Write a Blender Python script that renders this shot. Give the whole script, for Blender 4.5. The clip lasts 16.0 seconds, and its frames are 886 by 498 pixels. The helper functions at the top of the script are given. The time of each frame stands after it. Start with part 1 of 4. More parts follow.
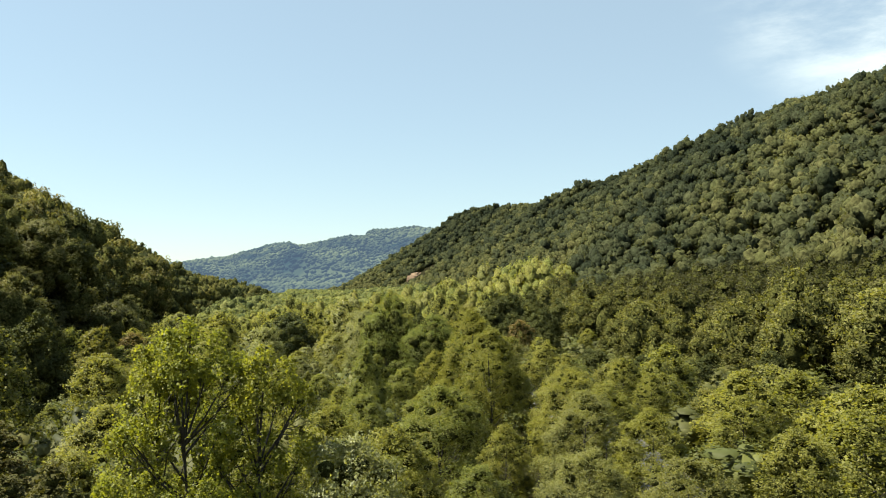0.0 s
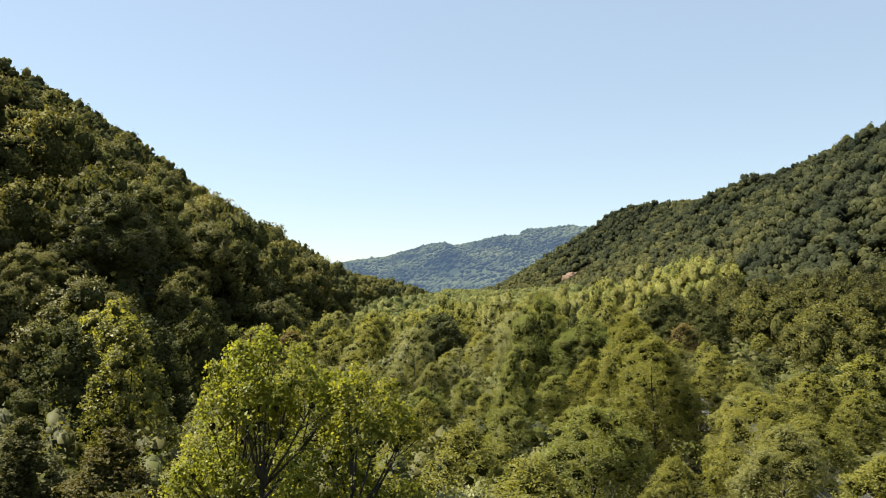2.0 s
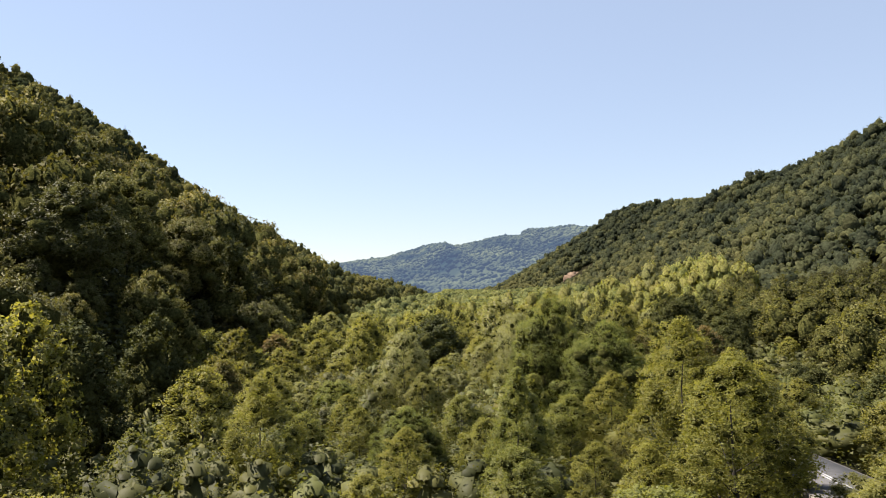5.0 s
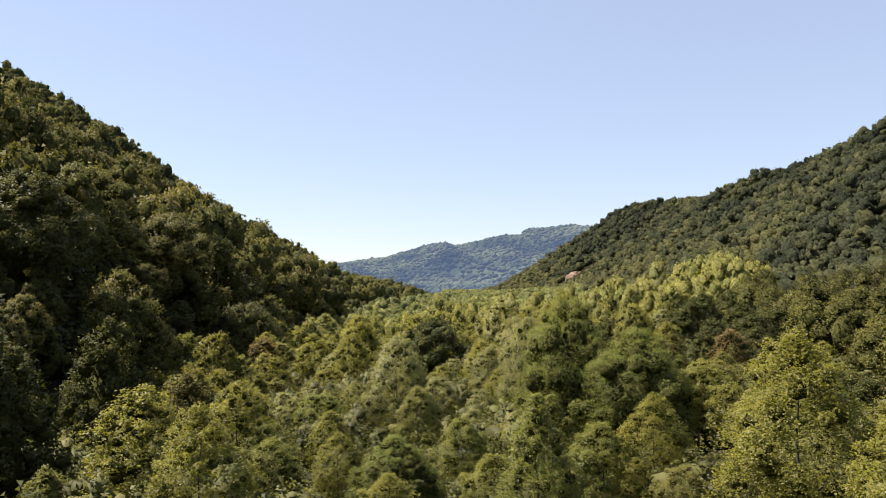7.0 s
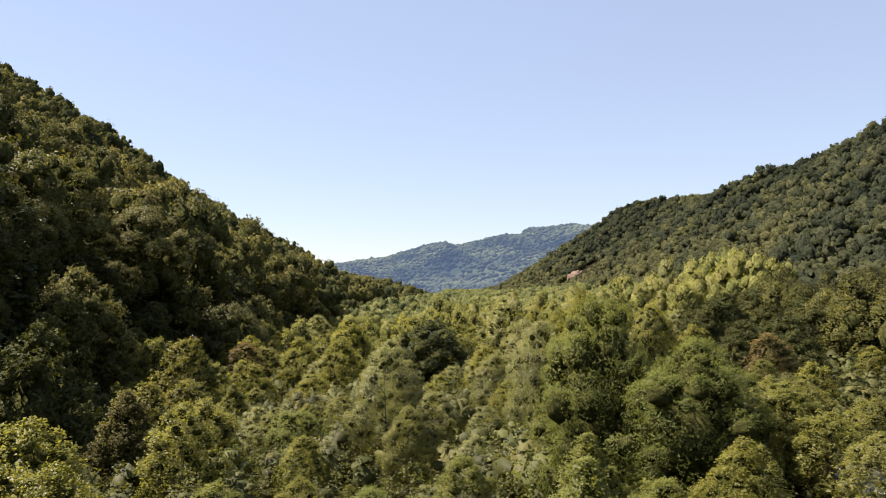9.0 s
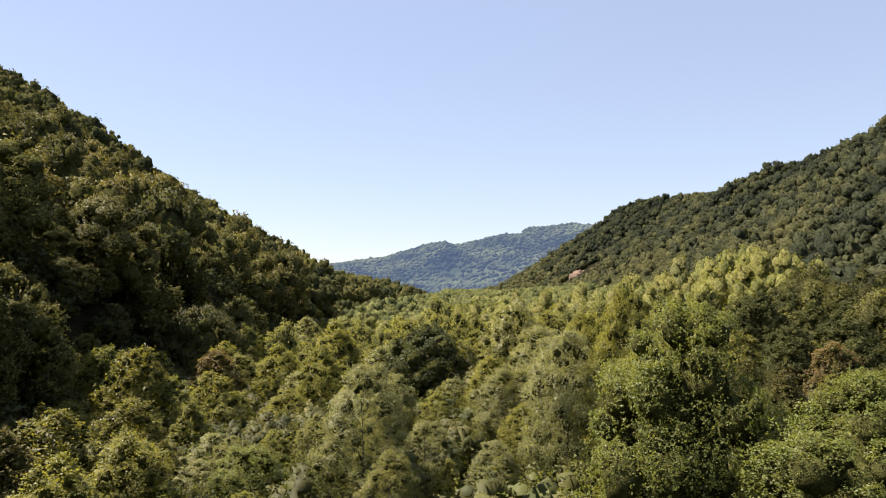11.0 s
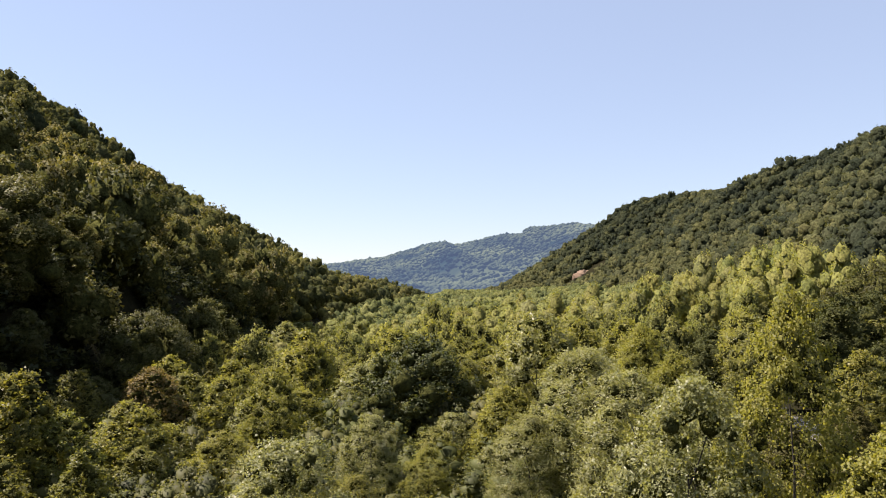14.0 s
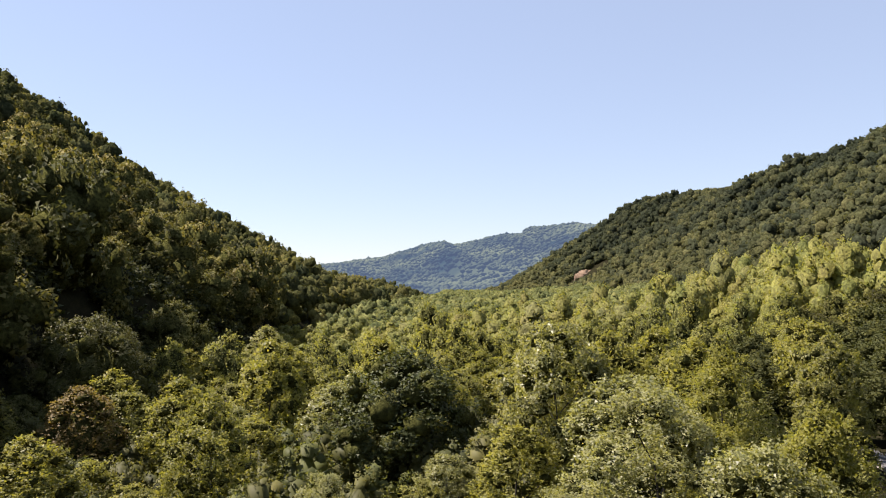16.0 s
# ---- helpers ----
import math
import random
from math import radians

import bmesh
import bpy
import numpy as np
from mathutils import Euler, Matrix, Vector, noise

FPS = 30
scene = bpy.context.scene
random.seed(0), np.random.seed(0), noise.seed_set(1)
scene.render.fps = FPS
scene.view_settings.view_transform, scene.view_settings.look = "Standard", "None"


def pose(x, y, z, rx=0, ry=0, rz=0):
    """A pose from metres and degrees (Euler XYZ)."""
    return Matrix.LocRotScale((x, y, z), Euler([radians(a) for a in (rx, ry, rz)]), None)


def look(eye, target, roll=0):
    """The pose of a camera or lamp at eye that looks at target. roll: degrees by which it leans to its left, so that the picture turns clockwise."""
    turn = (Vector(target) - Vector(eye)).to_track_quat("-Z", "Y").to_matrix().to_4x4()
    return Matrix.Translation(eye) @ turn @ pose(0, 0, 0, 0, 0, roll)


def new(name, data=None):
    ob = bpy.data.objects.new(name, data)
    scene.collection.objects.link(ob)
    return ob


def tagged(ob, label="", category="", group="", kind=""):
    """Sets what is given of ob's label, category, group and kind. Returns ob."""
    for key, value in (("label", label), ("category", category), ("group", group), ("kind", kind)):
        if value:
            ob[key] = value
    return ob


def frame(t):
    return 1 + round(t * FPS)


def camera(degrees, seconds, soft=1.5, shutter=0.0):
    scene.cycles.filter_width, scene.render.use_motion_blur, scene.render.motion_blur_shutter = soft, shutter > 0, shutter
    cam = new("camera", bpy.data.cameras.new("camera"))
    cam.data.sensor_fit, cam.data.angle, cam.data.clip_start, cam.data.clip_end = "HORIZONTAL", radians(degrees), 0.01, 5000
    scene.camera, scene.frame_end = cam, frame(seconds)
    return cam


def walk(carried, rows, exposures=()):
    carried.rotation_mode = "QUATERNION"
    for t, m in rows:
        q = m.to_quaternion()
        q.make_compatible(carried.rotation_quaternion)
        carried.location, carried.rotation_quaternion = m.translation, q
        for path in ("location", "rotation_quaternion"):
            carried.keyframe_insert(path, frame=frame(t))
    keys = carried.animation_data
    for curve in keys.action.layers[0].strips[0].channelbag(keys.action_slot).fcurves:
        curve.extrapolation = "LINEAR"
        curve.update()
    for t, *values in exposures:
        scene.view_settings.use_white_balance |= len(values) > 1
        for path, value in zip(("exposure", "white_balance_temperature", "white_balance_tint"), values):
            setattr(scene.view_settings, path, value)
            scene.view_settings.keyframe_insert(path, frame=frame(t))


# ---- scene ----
cam = camera(58.85, 16.0, soft=0.95)
PATH = (  # seconds, x, y, z, tilt, roll, turn
    (0.0, -0.00, 0.00, 20.00, 92.85, 0.11, -9.18),
    (0.5, 0.27, 1.23, 20.05, 92.85, 0.08, -5.57),
    (1.0, 0.56, 2.69, 20.10, 92.85, -0.02, 0.34),
    (1.5, 0.88, 4.30, 20.10, 92.85, -0.08, 2.06),
    (2.0, 1.17, 6.19, 20.08, 92.84, -0.08, 2.07),
    (2.5, 1.41, 8.34, 20.06, 92.84, -0.05, 2.08),
    (3.0, 1.57, 10.64, 20.02, 92.85, -0.02, 2.09),
    (3.5, 1.68, 13.20, 19.97, 92.85, 0.03, 2.10),
    (4.0, 1.76, 15.86, 19.94, 92.86, 0.07, 2.11),
    (6.5, 1.65, 32.88, 19.90, 92.87, 0.13, 2.16),
    (7.0, 1.57, 36.46, 19.90, 92.87, 0.18, 2.17),
    (7.5, 1.49, 40.18, 19.89, 92.86, 0.21, 2.16),
    (8.0, 1.42, 44.14, 19.86, 92.85, 0.23, 2.17),
    (8.5, 1.34, 48.46, 19.81, 92.85, 0.26, 2.18),
    (9.0, 1.28, 52.98, 19.76, 92.86, 0.32, 2.18),
    (11.5, 0.70, 79.36, 19.68, 92.86, 0.39, 2.15),
    (12.0, 0.53, 84.94, 19.65, 92.87, 0.41, 2.14),
    (12.5, 0.34, 90.38, 19.63, 92.87, 0.41, 2.14),
    (13.0, 0.18, 95.63, 19.66, 92.88, 0.41, 2.17),
    (13.5, 0.06, 100.99, 19.73, 92.89, 0.42, 2.17),
    (14.0, -0.02, 106.30, 19.79, 92.89, 0.41, 2.15),
    (14.5, -0.05, 111.73, 19.84, 92.90, 0.42, 2.14),
    (15.0, -0.03, 117.09, 19.89, 92.90, 0.40, 2.13),
    (15.5, -0.02, 122.58, 19.94, 92.90, 0.39, 2.12),
    (16.0, 0.00, 128.00, 20.00, 92.90, 0.39, 2.12),
)
walk(cam, [(r[0], pose(*r[1:])) for r in PATH], exposures=[(0.0, 1.38, 6980, -2.0), (1.5, 1.36, 6890, 4.0), (3.5, 1.34, 6740, 11.0), (8.0, 1.32, 6650, 18.5), (16.0, 1.31, 6620, 19.0)])

# ---------------------------------------------------------------- world and sun
SUN_DIR = Vector((-0.54, 0.15, 0.82)).normalized()
world = bpy.data.worlds.new("sky")
scene.world = world
world.use_nodes = True
wn, wl = world.node_tree.nodes, world.node_tree.links
wn.clear()
w_out = wn.new("ShaderNodeOutputWorld")
w_bg = wn.new("ShaderNodeBackground")
w_sky = wn.new("ShaderNodeTexSky")
w_sky.sky_type = "NISHITA"
w_sky.sun_disc = False
w_sky.sun_elevation = math.asin(SUN_DIR.z)
w_sky.sun_rotation = math.atan2(SUN_DIR.x, SUN_DIR.y)
w_sky.altitude = 300
w_sky.air_density, w_sky.dust_density, w_sky.ozone_density = 1.0, 0.25, 1.0
w_bg.inputs["Strength"].default_value = 0.0735
# thin high cloud
w_tc = wn.new("ShaderNodeTexCoord")
w_map = wn.new("ShaderNodeMapping")
w_map.inputs["Scale"].default_value = (2.2, 2.2, 7.0)
w_map.inputs["Rotation"].default_value = (0.0, 0.35, 0.3)
w_noise = wn.new("ShaderNodeTexNoise")
w_noise.inputs["Scale"].default_value = 1.6
w_noise.inputs["Detail"].default_value = 7
w_noise.inputs["Roughness"].default_value = 0.6
w_ramp = wn.new("ShaderNodeMapRange")
w_ramp.interpolation_type = "SMOOTHSTEP"
w_ramp.inputs[1].default_value, w_ramp.inputs[2].default_value = 0.36, 0.70
w_dot = wn.new("ShaderNodeVectorMath")
w_dot.operation = "DOT_PRODUCT"
w_dot.inputs[1].default_value = Vector((0.66, 0.72, 0.42)).normalized()
w_mask = wn.new("ShaderNodeMapRange")
w_mask.interpolation_type = "SMOOTHSTEP"
w_mask.inputs[1].default_value, w_mask.inputs[2].default_value = 0.962, 0.998
w_mask.inputs[4].default_value = 0.95
w_mul = wn.new("ShaderNodeMath")
w_mul.operation = "MULTIPLY"
w_mix = wn.new("ShaderNodeMix")
w_mix.data_type = "RGBA"
w_mix.inputs[7].default_value = (8.5, 8.7, 9.0, 1)
wl.new(w_tc.outputs["Generated"], w_map.inputs["Vector"])
wl.new(w_map.outputs[0], w_noise.inputs["Vector"])
wl.new(w_noise.outputs[0], w_ramp.inputs[0])
wl.new(w_tc.outputs["Generated"], w_dot.inputs[0])
wl.new(w_dot.outputs["Value"], w_mask.inputs[0])
wl.new(w_ramp.outputs[0], w_mul.inputs[0])
wl.new(w_mask.outputs[0], w_mul.inputs[1])
wl.new(w_mul.outputs[0], w_mix.inputs[0])
w_haze = wn.new("ShaderNodeMix")
w_haze.data_type = "RGBA"
w_haze.inputs[0].default_value = 0.50
w_haze.inputs[7].default_value = (3.3, 3.98, 5.0, 1)
wl.new(w_sky.outputs[0], w_haze.inputs[6])
wl.new(w_haze.outputs[2], w_mix.inputs[6])
wl.new(w_mix.outputs[2], w_bg.inputs["Color"])
wl.new(w_bg.outputs[0], w_out.inputs[0])

sun = new("sun", bpy.data.lights.new("sun", "SUN"))
sun.data.energy = 5.0
sun.data.angle = radians(0.55)
sun.data.color = (1.0, 0.94, 0.84)
sun.matrix_world = look((-200, 80, 300), Vector((-200, 80, 300)) - SUN_DIR)


# ---------------------------------------------------------------- materials
def mat_nodes(name):
    m = bpy.data.materials.new(name)
    m.use_nodes = True
    n, l = m.node_tree.nodes, m.node_tree.links
    n.clear()
    return m, n, l, n.new("ShaderNodeOutputMaterial")


def leaf_material(name, stops, per, glow=0.45, rough=0.55, scale=0.35, gloss=0.16, vary=1.0, tuft=0.0):
    """Foliage: a colour for each tree from the ramp, mottled by noise and from leaf to leaf; light shines through."""
    m, n, l, out = mat_nodes(name)
    if per == "object":
        rnd = n.new("ShaderNodeObjectInfo").outputs["Random"]
    else:
        a = n.new("ShaderNodeAttribute")
        a.attribute_name = "tint"
        rnd = a.outputs["Fac"]
    ramp = n.new("ShaderNodeValToRGB")
    ramp.color_ramp.elements[0].color = (*stops[0], 1)
    ramp.color_ramp.elements[1].color = (*stops[-1], 1)
    for i, c in enumerate(stops[1:-1]):
        ramp.color_ramp.elements.new((i + 1) / (len(stops) - 1)).color = (*c, 1)
    l.new(rnd, ramp.inputs[0])
    geo = n.new("ShaderNodeNewGeometry")
    noise_tex = n.new("ShaderNodeTexNoise")
    noise_tex.inputs["Scale"].default_value = scale
    noise_tex.inputs["Detail"].default_value = 4
    l.new(geo.outputs["Position"], noise_tex.inputs["Vector"])
    add = n.new("ShaderNodeMath")
    add.operation = "ADD"
    l.new(noise_tex.outputs[0], add.inputs[0])
    l.new(geo.outputs["Random Per Island"], add.inputs[1])
    rng_val = n.new("ShaderNodeMapRange")
    rng_val.inputs[1].default_value, rng_val.inputs[2].default_value = 0.3, 1.7
    rng_val.inputs[3].default_value, rng_val.inputs[4].default_value = 1.04 - 0.56 * vary, 1.04 + 0.58 * vary
    l.new(add.outputs[0], rng_val.inputs[0])
    hue = n.new("ShaderNodeMapRange")
    hue.inputs[3].default_value, hue.inputs[4].default_value = 0.512, 0.488
    l.new(geo.outputs["Random Per Island"], hue.inputs[0])
    hsv = n.new("ShaderNodeHueSaturation")
    l.new(ramp.outputs[0], hsv.inputs["Color"])
    l.new(rng_val.outputs[0], hsv.inputs["Value"])
    l.new(hue.outputs[0], hsv.inputs["Hue"])
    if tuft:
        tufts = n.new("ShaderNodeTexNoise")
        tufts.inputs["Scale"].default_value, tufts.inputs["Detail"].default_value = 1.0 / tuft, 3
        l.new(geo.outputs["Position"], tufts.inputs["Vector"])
        # darker where the tuft bump is low, brighter where it is high
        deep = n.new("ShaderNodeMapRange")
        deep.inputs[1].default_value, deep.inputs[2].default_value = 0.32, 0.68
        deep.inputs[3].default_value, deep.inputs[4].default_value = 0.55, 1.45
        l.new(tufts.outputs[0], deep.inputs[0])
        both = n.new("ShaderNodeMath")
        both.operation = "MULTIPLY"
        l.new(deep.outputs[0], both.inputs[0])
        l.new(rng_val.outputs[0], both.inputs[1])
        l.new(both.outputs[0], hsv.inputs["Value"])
    p = n.new("ShaderNodeBsdfPrincipled")
    p.inputs["Roughness"].default_value = rough
    p.inputs["Specular IOR Level"].default_value = gloss
    l.new(hsv.outputs[0], p.inputs["Base Color"])
    t = n.new("ShaderNodeBsdfTranslucent")
    if tuft:
        b = n.new("ShaderNodeBump")
        b.inputs["Strength"].default_value, b.inputs["Distance"].default_value = 0.8, tuft * 0.7
        l.new(tufts.outputs[0], b.inputs["Height"])
        l.new(b.outputs[0], p.inputs["Normal"])
    warm = n.new("ShaderNodeMix")
    warm.data_type, warm.blend_type = "RGBA", "MULTIPLY"
    warm.inputs[0].default_value = 1.0
    warm.inputs[7].default_value = (1.2, 1.17, 0.48, 1)
    l.new(hsv.outputs[0], warm.inputs[6])
    l.new(warm.outputs[2], t.inputs["Color"])
    mix = n.new("ShaderNodeMixShader")
    mix.inputs[0].default_value = glow
    l.new(p.outputs[0], mix.inputs[1])
    l.new(t.outputs[0], mix.inputs[2])
    l.new(mix.outputs[0], out.inputs[0])
    return m


def surface(name, c1, c2, scale=1.0, rough=0.9, bump=0.3, detail=6, distance=0.1, gloss=0.25):
    m, n, l, out = mat_nodes(name)
    geo = n.new("ShaderNodeNewGeometry")
    big = n.new("ShaderNodeTexNoise")
    big.inputs["Scale"].default_value, big.inputs["Detail"].default_value = scale, detail
    small = n.new("ShaderNodeTexNoise")
    small.inputs["Scale"].default_value, small.inputs["Detail"].default_value = scale * 12, 3
    for x in (big, small):
        l.new(geo.outputs["Position"], x.inputs["Vector"])
    avg = n.new("ShaderNodeMath")
    avg.operation = "MULTIPLY_ADD"
    avg.inputs[1].default_value = 0.5
    l.new(small.outputs[0], avg.inputs[0])
    half = n.new("ShaderNodeMath")
    half.operation = "MULTIPLY"
    half.inputs[1].default_value = 0.5
    l.new(big.outputs[0], half.inputs[0])
    l.new(half.outputs[0], avg.inputs[2])
    ramp = n.new("ShaderNodeValToRGB")
    ramp.color_ramp.elements[0].position, ramp.color_ramp.elements[1].position = 0.36, 0.64
    ramp.color_ramp.elements[0].color, ramp.color_ramp.elements[1].color = (*c1, 1), (*c2, 1)
    l.new(avg.outputs[0], ramp.inputs[0])
    p = n.new("ShaderNodeBsdfPrincipled")
    p.inputs["Roughness"].default_value = rough
    p.inputs["Specular IOR Level"].default_value = gloss
    l.new(ramp.outputs[0], p.inputs["Base Color"])
    b = n.new("ShaderNodeBump")
    b.inputs["Strength"].default_value, b.inputs["Distance"].default_value = bump, distance
    l.new(avg.outputs[0], b.inputs["Height"])
    l.new(b.outputs[0], p.inputs["Normal"])
    l.new(p.outputs[0], out.inputs[0])
    return m


OLIVE, BRIGHT, FRESH, DEEP = (0.158, 0.150, 0.042), (0.214, 0.208, 0.053), (0.150, 0.163, 0.048), (0.070, 0.075, 0.032)
GREY, RUST = (0.182, 0.182, 0.070), (0.150, 0.112, 0.045)
M_VALLEY = leaf_material("leaves_valley", (OLIVE, FRESH, BRIGHT, GREY, OLIVE, BRIGHT), "object", scale=0.5, glow=0.5, vary=0.75, gloss=0.14, rough=0.42)
M_SLOPE = leaf_material("leaves_slope_trees", ((0.150, 0.134, 0.048), (0.085, 0.088, 0.038), (0.128, 0.130, 0.048), (0.190, 0.172, 0.058), (0.075, 0.080, 0.036), (0.165, 0.156, 0.066)), "object", glow=0.25, scale=0.4, vary=0.55, gloss=0.1, rough=0.5)
M_BRIGHT = leaf_material("leaves_yellow_green", (BRIGHT, (0.176, 0.176, 0.045)), "object", glow=0.5, scale=0.5, vary=0.75, gloss=0.14, rough=0.42)
M_FRESH = leaf_material("leaves_fresh_green", ((0.158, 0.175, 0.051), (0.145, 0.166, 0.046)), "object", scale=0.5, vary=0.75, gloss=0.14, rough=0.42)
M_DARK = leaf_material("leaves_dark_green", (DEEP, (0.051, 0.070, 0.021)), "object", glow=0.3, scale=0.5)
# dark olive and green leaves, with the shade they stand in coloured in
M_SHADE = leaf_material("leaves_olive_shaded", ((0.082, 0.072, 0.025), (0.069, 0.069, 0.025)), "object", glow=0.28, scale=0.5, vary=0.8, gloss=0.08, rough=0.7)
M_DEEPSHADE = leaf_material("leaves_green_shaded", ((0.061, 0.065, 0.024), (0.050, 0.058, 0.023)), "object", glow=0.25, scale=0.5, gloss=0.06, rough=0.75, vary=0.8)
M_NEARFOOT = leaf_material("leaves_valley_floor", ((0.199, 0.192, 0.061), (0.162, 0.166, 0.055), (0.242, 0.237, 0.063), (0.147, 0.157, 0.055), (0.209, 0.209, 0.085)), "tint", glow=0.45, scale=0.3, rough=0.7, gloss=0.12, vary=0.75)
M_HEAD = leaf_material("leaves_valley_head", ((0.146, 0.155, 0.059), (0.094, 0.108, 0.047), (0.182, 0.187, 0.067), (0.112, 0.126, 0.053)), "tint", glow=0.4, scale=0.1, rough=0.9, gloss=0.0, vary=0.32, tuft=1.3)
# ridge tints: contrast of lit and shaded crowns is put into the stops
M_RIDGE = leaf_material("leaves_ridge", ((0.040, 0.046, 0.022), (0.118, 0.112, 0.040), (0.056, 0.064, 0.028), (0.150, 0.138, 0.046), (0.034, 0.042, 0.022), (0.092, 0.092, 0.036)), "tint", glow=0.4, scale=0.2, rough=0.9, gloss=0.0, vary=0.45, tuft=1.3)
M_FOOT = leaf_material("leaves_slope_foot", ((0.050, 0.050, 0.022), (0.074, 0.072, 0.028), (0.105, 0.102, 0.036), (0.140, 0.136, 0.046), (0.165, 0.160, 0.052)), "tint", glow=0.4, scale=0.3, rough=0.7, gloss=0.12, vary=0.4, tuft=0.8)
M_RUST = leaf_material("leaves_rusty", (RUST, (0.17, 0.135, 0.05)), "object", glow=0.4, scale=0.5)
M_OPEN = leaf_material("leaves_thin_bright", ((0.191, 0.195, 0.035), (0.175, 0.189, 0.035)), "object", glow=0.55, scale=0.8, vary=0.75, gloss=0.14, rough=0.42)
M_GREY = leaf_material("leaves_grey_green", ((0.214, 0.214, 0.084), (0.209, 0.214, 0.093)), "object", scale=0.5, vary=0.85, gloss=0.3, rough=0.42)
# hillside tints run from shade-dark to sunlit, tree by tree
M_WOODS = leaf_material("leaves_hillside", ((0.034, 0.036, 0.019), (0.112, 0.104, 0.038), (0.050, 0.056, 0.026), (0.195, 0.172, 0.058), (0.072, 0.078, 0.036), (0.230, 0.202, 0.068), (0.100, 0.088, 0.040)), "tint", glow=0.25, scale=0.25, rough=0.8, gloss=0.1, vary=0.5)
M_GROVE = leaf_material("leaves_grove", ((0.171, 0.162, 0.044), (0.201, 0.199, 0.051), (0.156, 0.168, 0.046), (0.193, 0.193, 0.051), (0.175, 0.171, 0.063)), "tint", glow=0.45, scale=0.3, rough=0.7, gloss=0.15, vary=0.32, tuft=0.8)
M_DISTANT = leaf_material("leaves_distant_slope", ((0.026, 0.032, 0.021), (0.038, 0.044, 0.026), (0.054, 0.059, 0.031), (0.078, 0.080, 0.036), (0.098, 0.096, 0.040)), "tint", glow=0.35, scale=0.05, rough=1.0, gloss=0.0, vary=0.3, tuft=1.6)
M_UNDER = leaf_material("leaves_undergrowth", ((0.065, 0.072, 0.026), (0.128, 0.124, 0.039), (0.108, 0.120, 0.038), (0.095, 0.095, 0.031)), "tint", glow=0.45, scale=0.6, rough=0.6, gloss=0.2)
# bank shrubs: the bank's shade is put into these very dark leaf colours
M_BANK = leaf_material("leaves_bank_shaded", ((0.026, 0.031, 0.014), (0.055, 0.062, 0.025), (0.034, 0.04, 0.018)), "tint", glow=0.25, scale=0.6, rough=0.7, gloss=0.1)
# inside of crowns: the shade between leaves is put into this dark colour
M_CROWN_SHADE = surface("crown_shade", (0.014, 0.016, 0.006), (0.125, 0.126, 0.040), 1.7, 1.0, 1.0, distance=0.4, gloss=0.0)
M_BARK = surface("bark", (0.022, 0.019, 0.015), (0.075, 0.066, 0.054), 3.0, 0.9, 0.6, distance=0.03)
# floor kept near black: shade under the trees is put into its colour
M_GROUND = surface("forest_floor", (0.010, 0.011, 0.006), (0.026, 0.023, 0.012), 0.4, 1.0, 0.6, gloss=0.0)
M_ROAD = surface("worn_asphalt", (0.065, 0.065, 0.066), (0.115, 0.112, 0.11), 1.2, 0.85, 0.15, distance=0.01)
M_GRAVEL = surface("pale_gravel", (0.13, 0.115, 0.10), (0.28, 0.25, 0.22), 1.5, 0.95, 0.5, distance=0.04)
M_PAINT = surface("road_paint", (0.22, 0.22, 0.21), (0.50, 0.49, 0.46), 2.0, 0.7, 0.1, distance=0.005)
M_CLAY = surface("bare_clay", (0.10, 0.066, 0.042), (0.24, 0.165, 0.11), 0.35, 0.95, 0.5, distance=0.5)


# ---------------------------------------------------------------- the lie of the land
def smooth(a, b, x):
    u = np.clip((np.asarray(x, float) - a) / (b - a), 0, 1)
    return u * u * (3 - 2 * u)


WAVES = [(random.uniform(-1, 1), random.uniform(-1, 1), random.uniform(0, 6.28)) for _ in range(24)]


def swell(x, y, size, first=0):
    """Soft unevenness of about -1 to 1, waves of that size in metres."""
    s = 0
    for i in range(6):
        a, b, c = WAVES[(first + i) % 24]
        s = s + np.sin((a * x + b * y) * 6.28 / size + c)
    return s / 3.0


def left_edge(y):
    return np.interp(y, [-300, 60, 130, 180, 205, 300, 450, 680, 900, 1100, 1300, 1700, 4500], [-30, -37, -46, -57, -62, -66, -68, -72, -52, -38, -34, -60, -400])


def right_edge(y):
    return np.interp(y, [-300, 0, 300, 400, 500, 900, 1157, 1401, 1700, 4500], [150, 150, 145, 122, 122, 112, 92, 34, 10, 300])


def road_x(y):
    return np.interp(y, [-300, 0, 59, 113, 213, 320, 500, 1200], [-10, 11, 20, 27, 44, 58, 62, 60])


def road_z(y):
    return np.interp(y, [-300, 60, 120, 220, 400, 600, 1150, 1700, 4500], [14, 9.3, 6.2, 0.8, 0, 2, 5, 6, 6])


def floor_z(x, y):
    """Valley floor; the road runs along a bench above the creek side."""
    bed = np.interp(y, [-300, 60, 120, 220, 400, 600, 1150, 1700, 4500], [4, 2.5, 0.5, -1.5, -2, 1, 5, 6, 6])
    k = smooth(16, 5, road_x(y) - x)
    creek = -5.5 * np.exp(-((x + 40) / 20.0) ** 2) * smooth(70, 150, y) * (1 - smooth(560, 780, y))
    ditch = -5.0 * smooth(4.5, 12, x - road_x(y)) * (1 - smooth(140, 200, y))
    return bed + creek + ditch + (road_z(y) - bed) * k


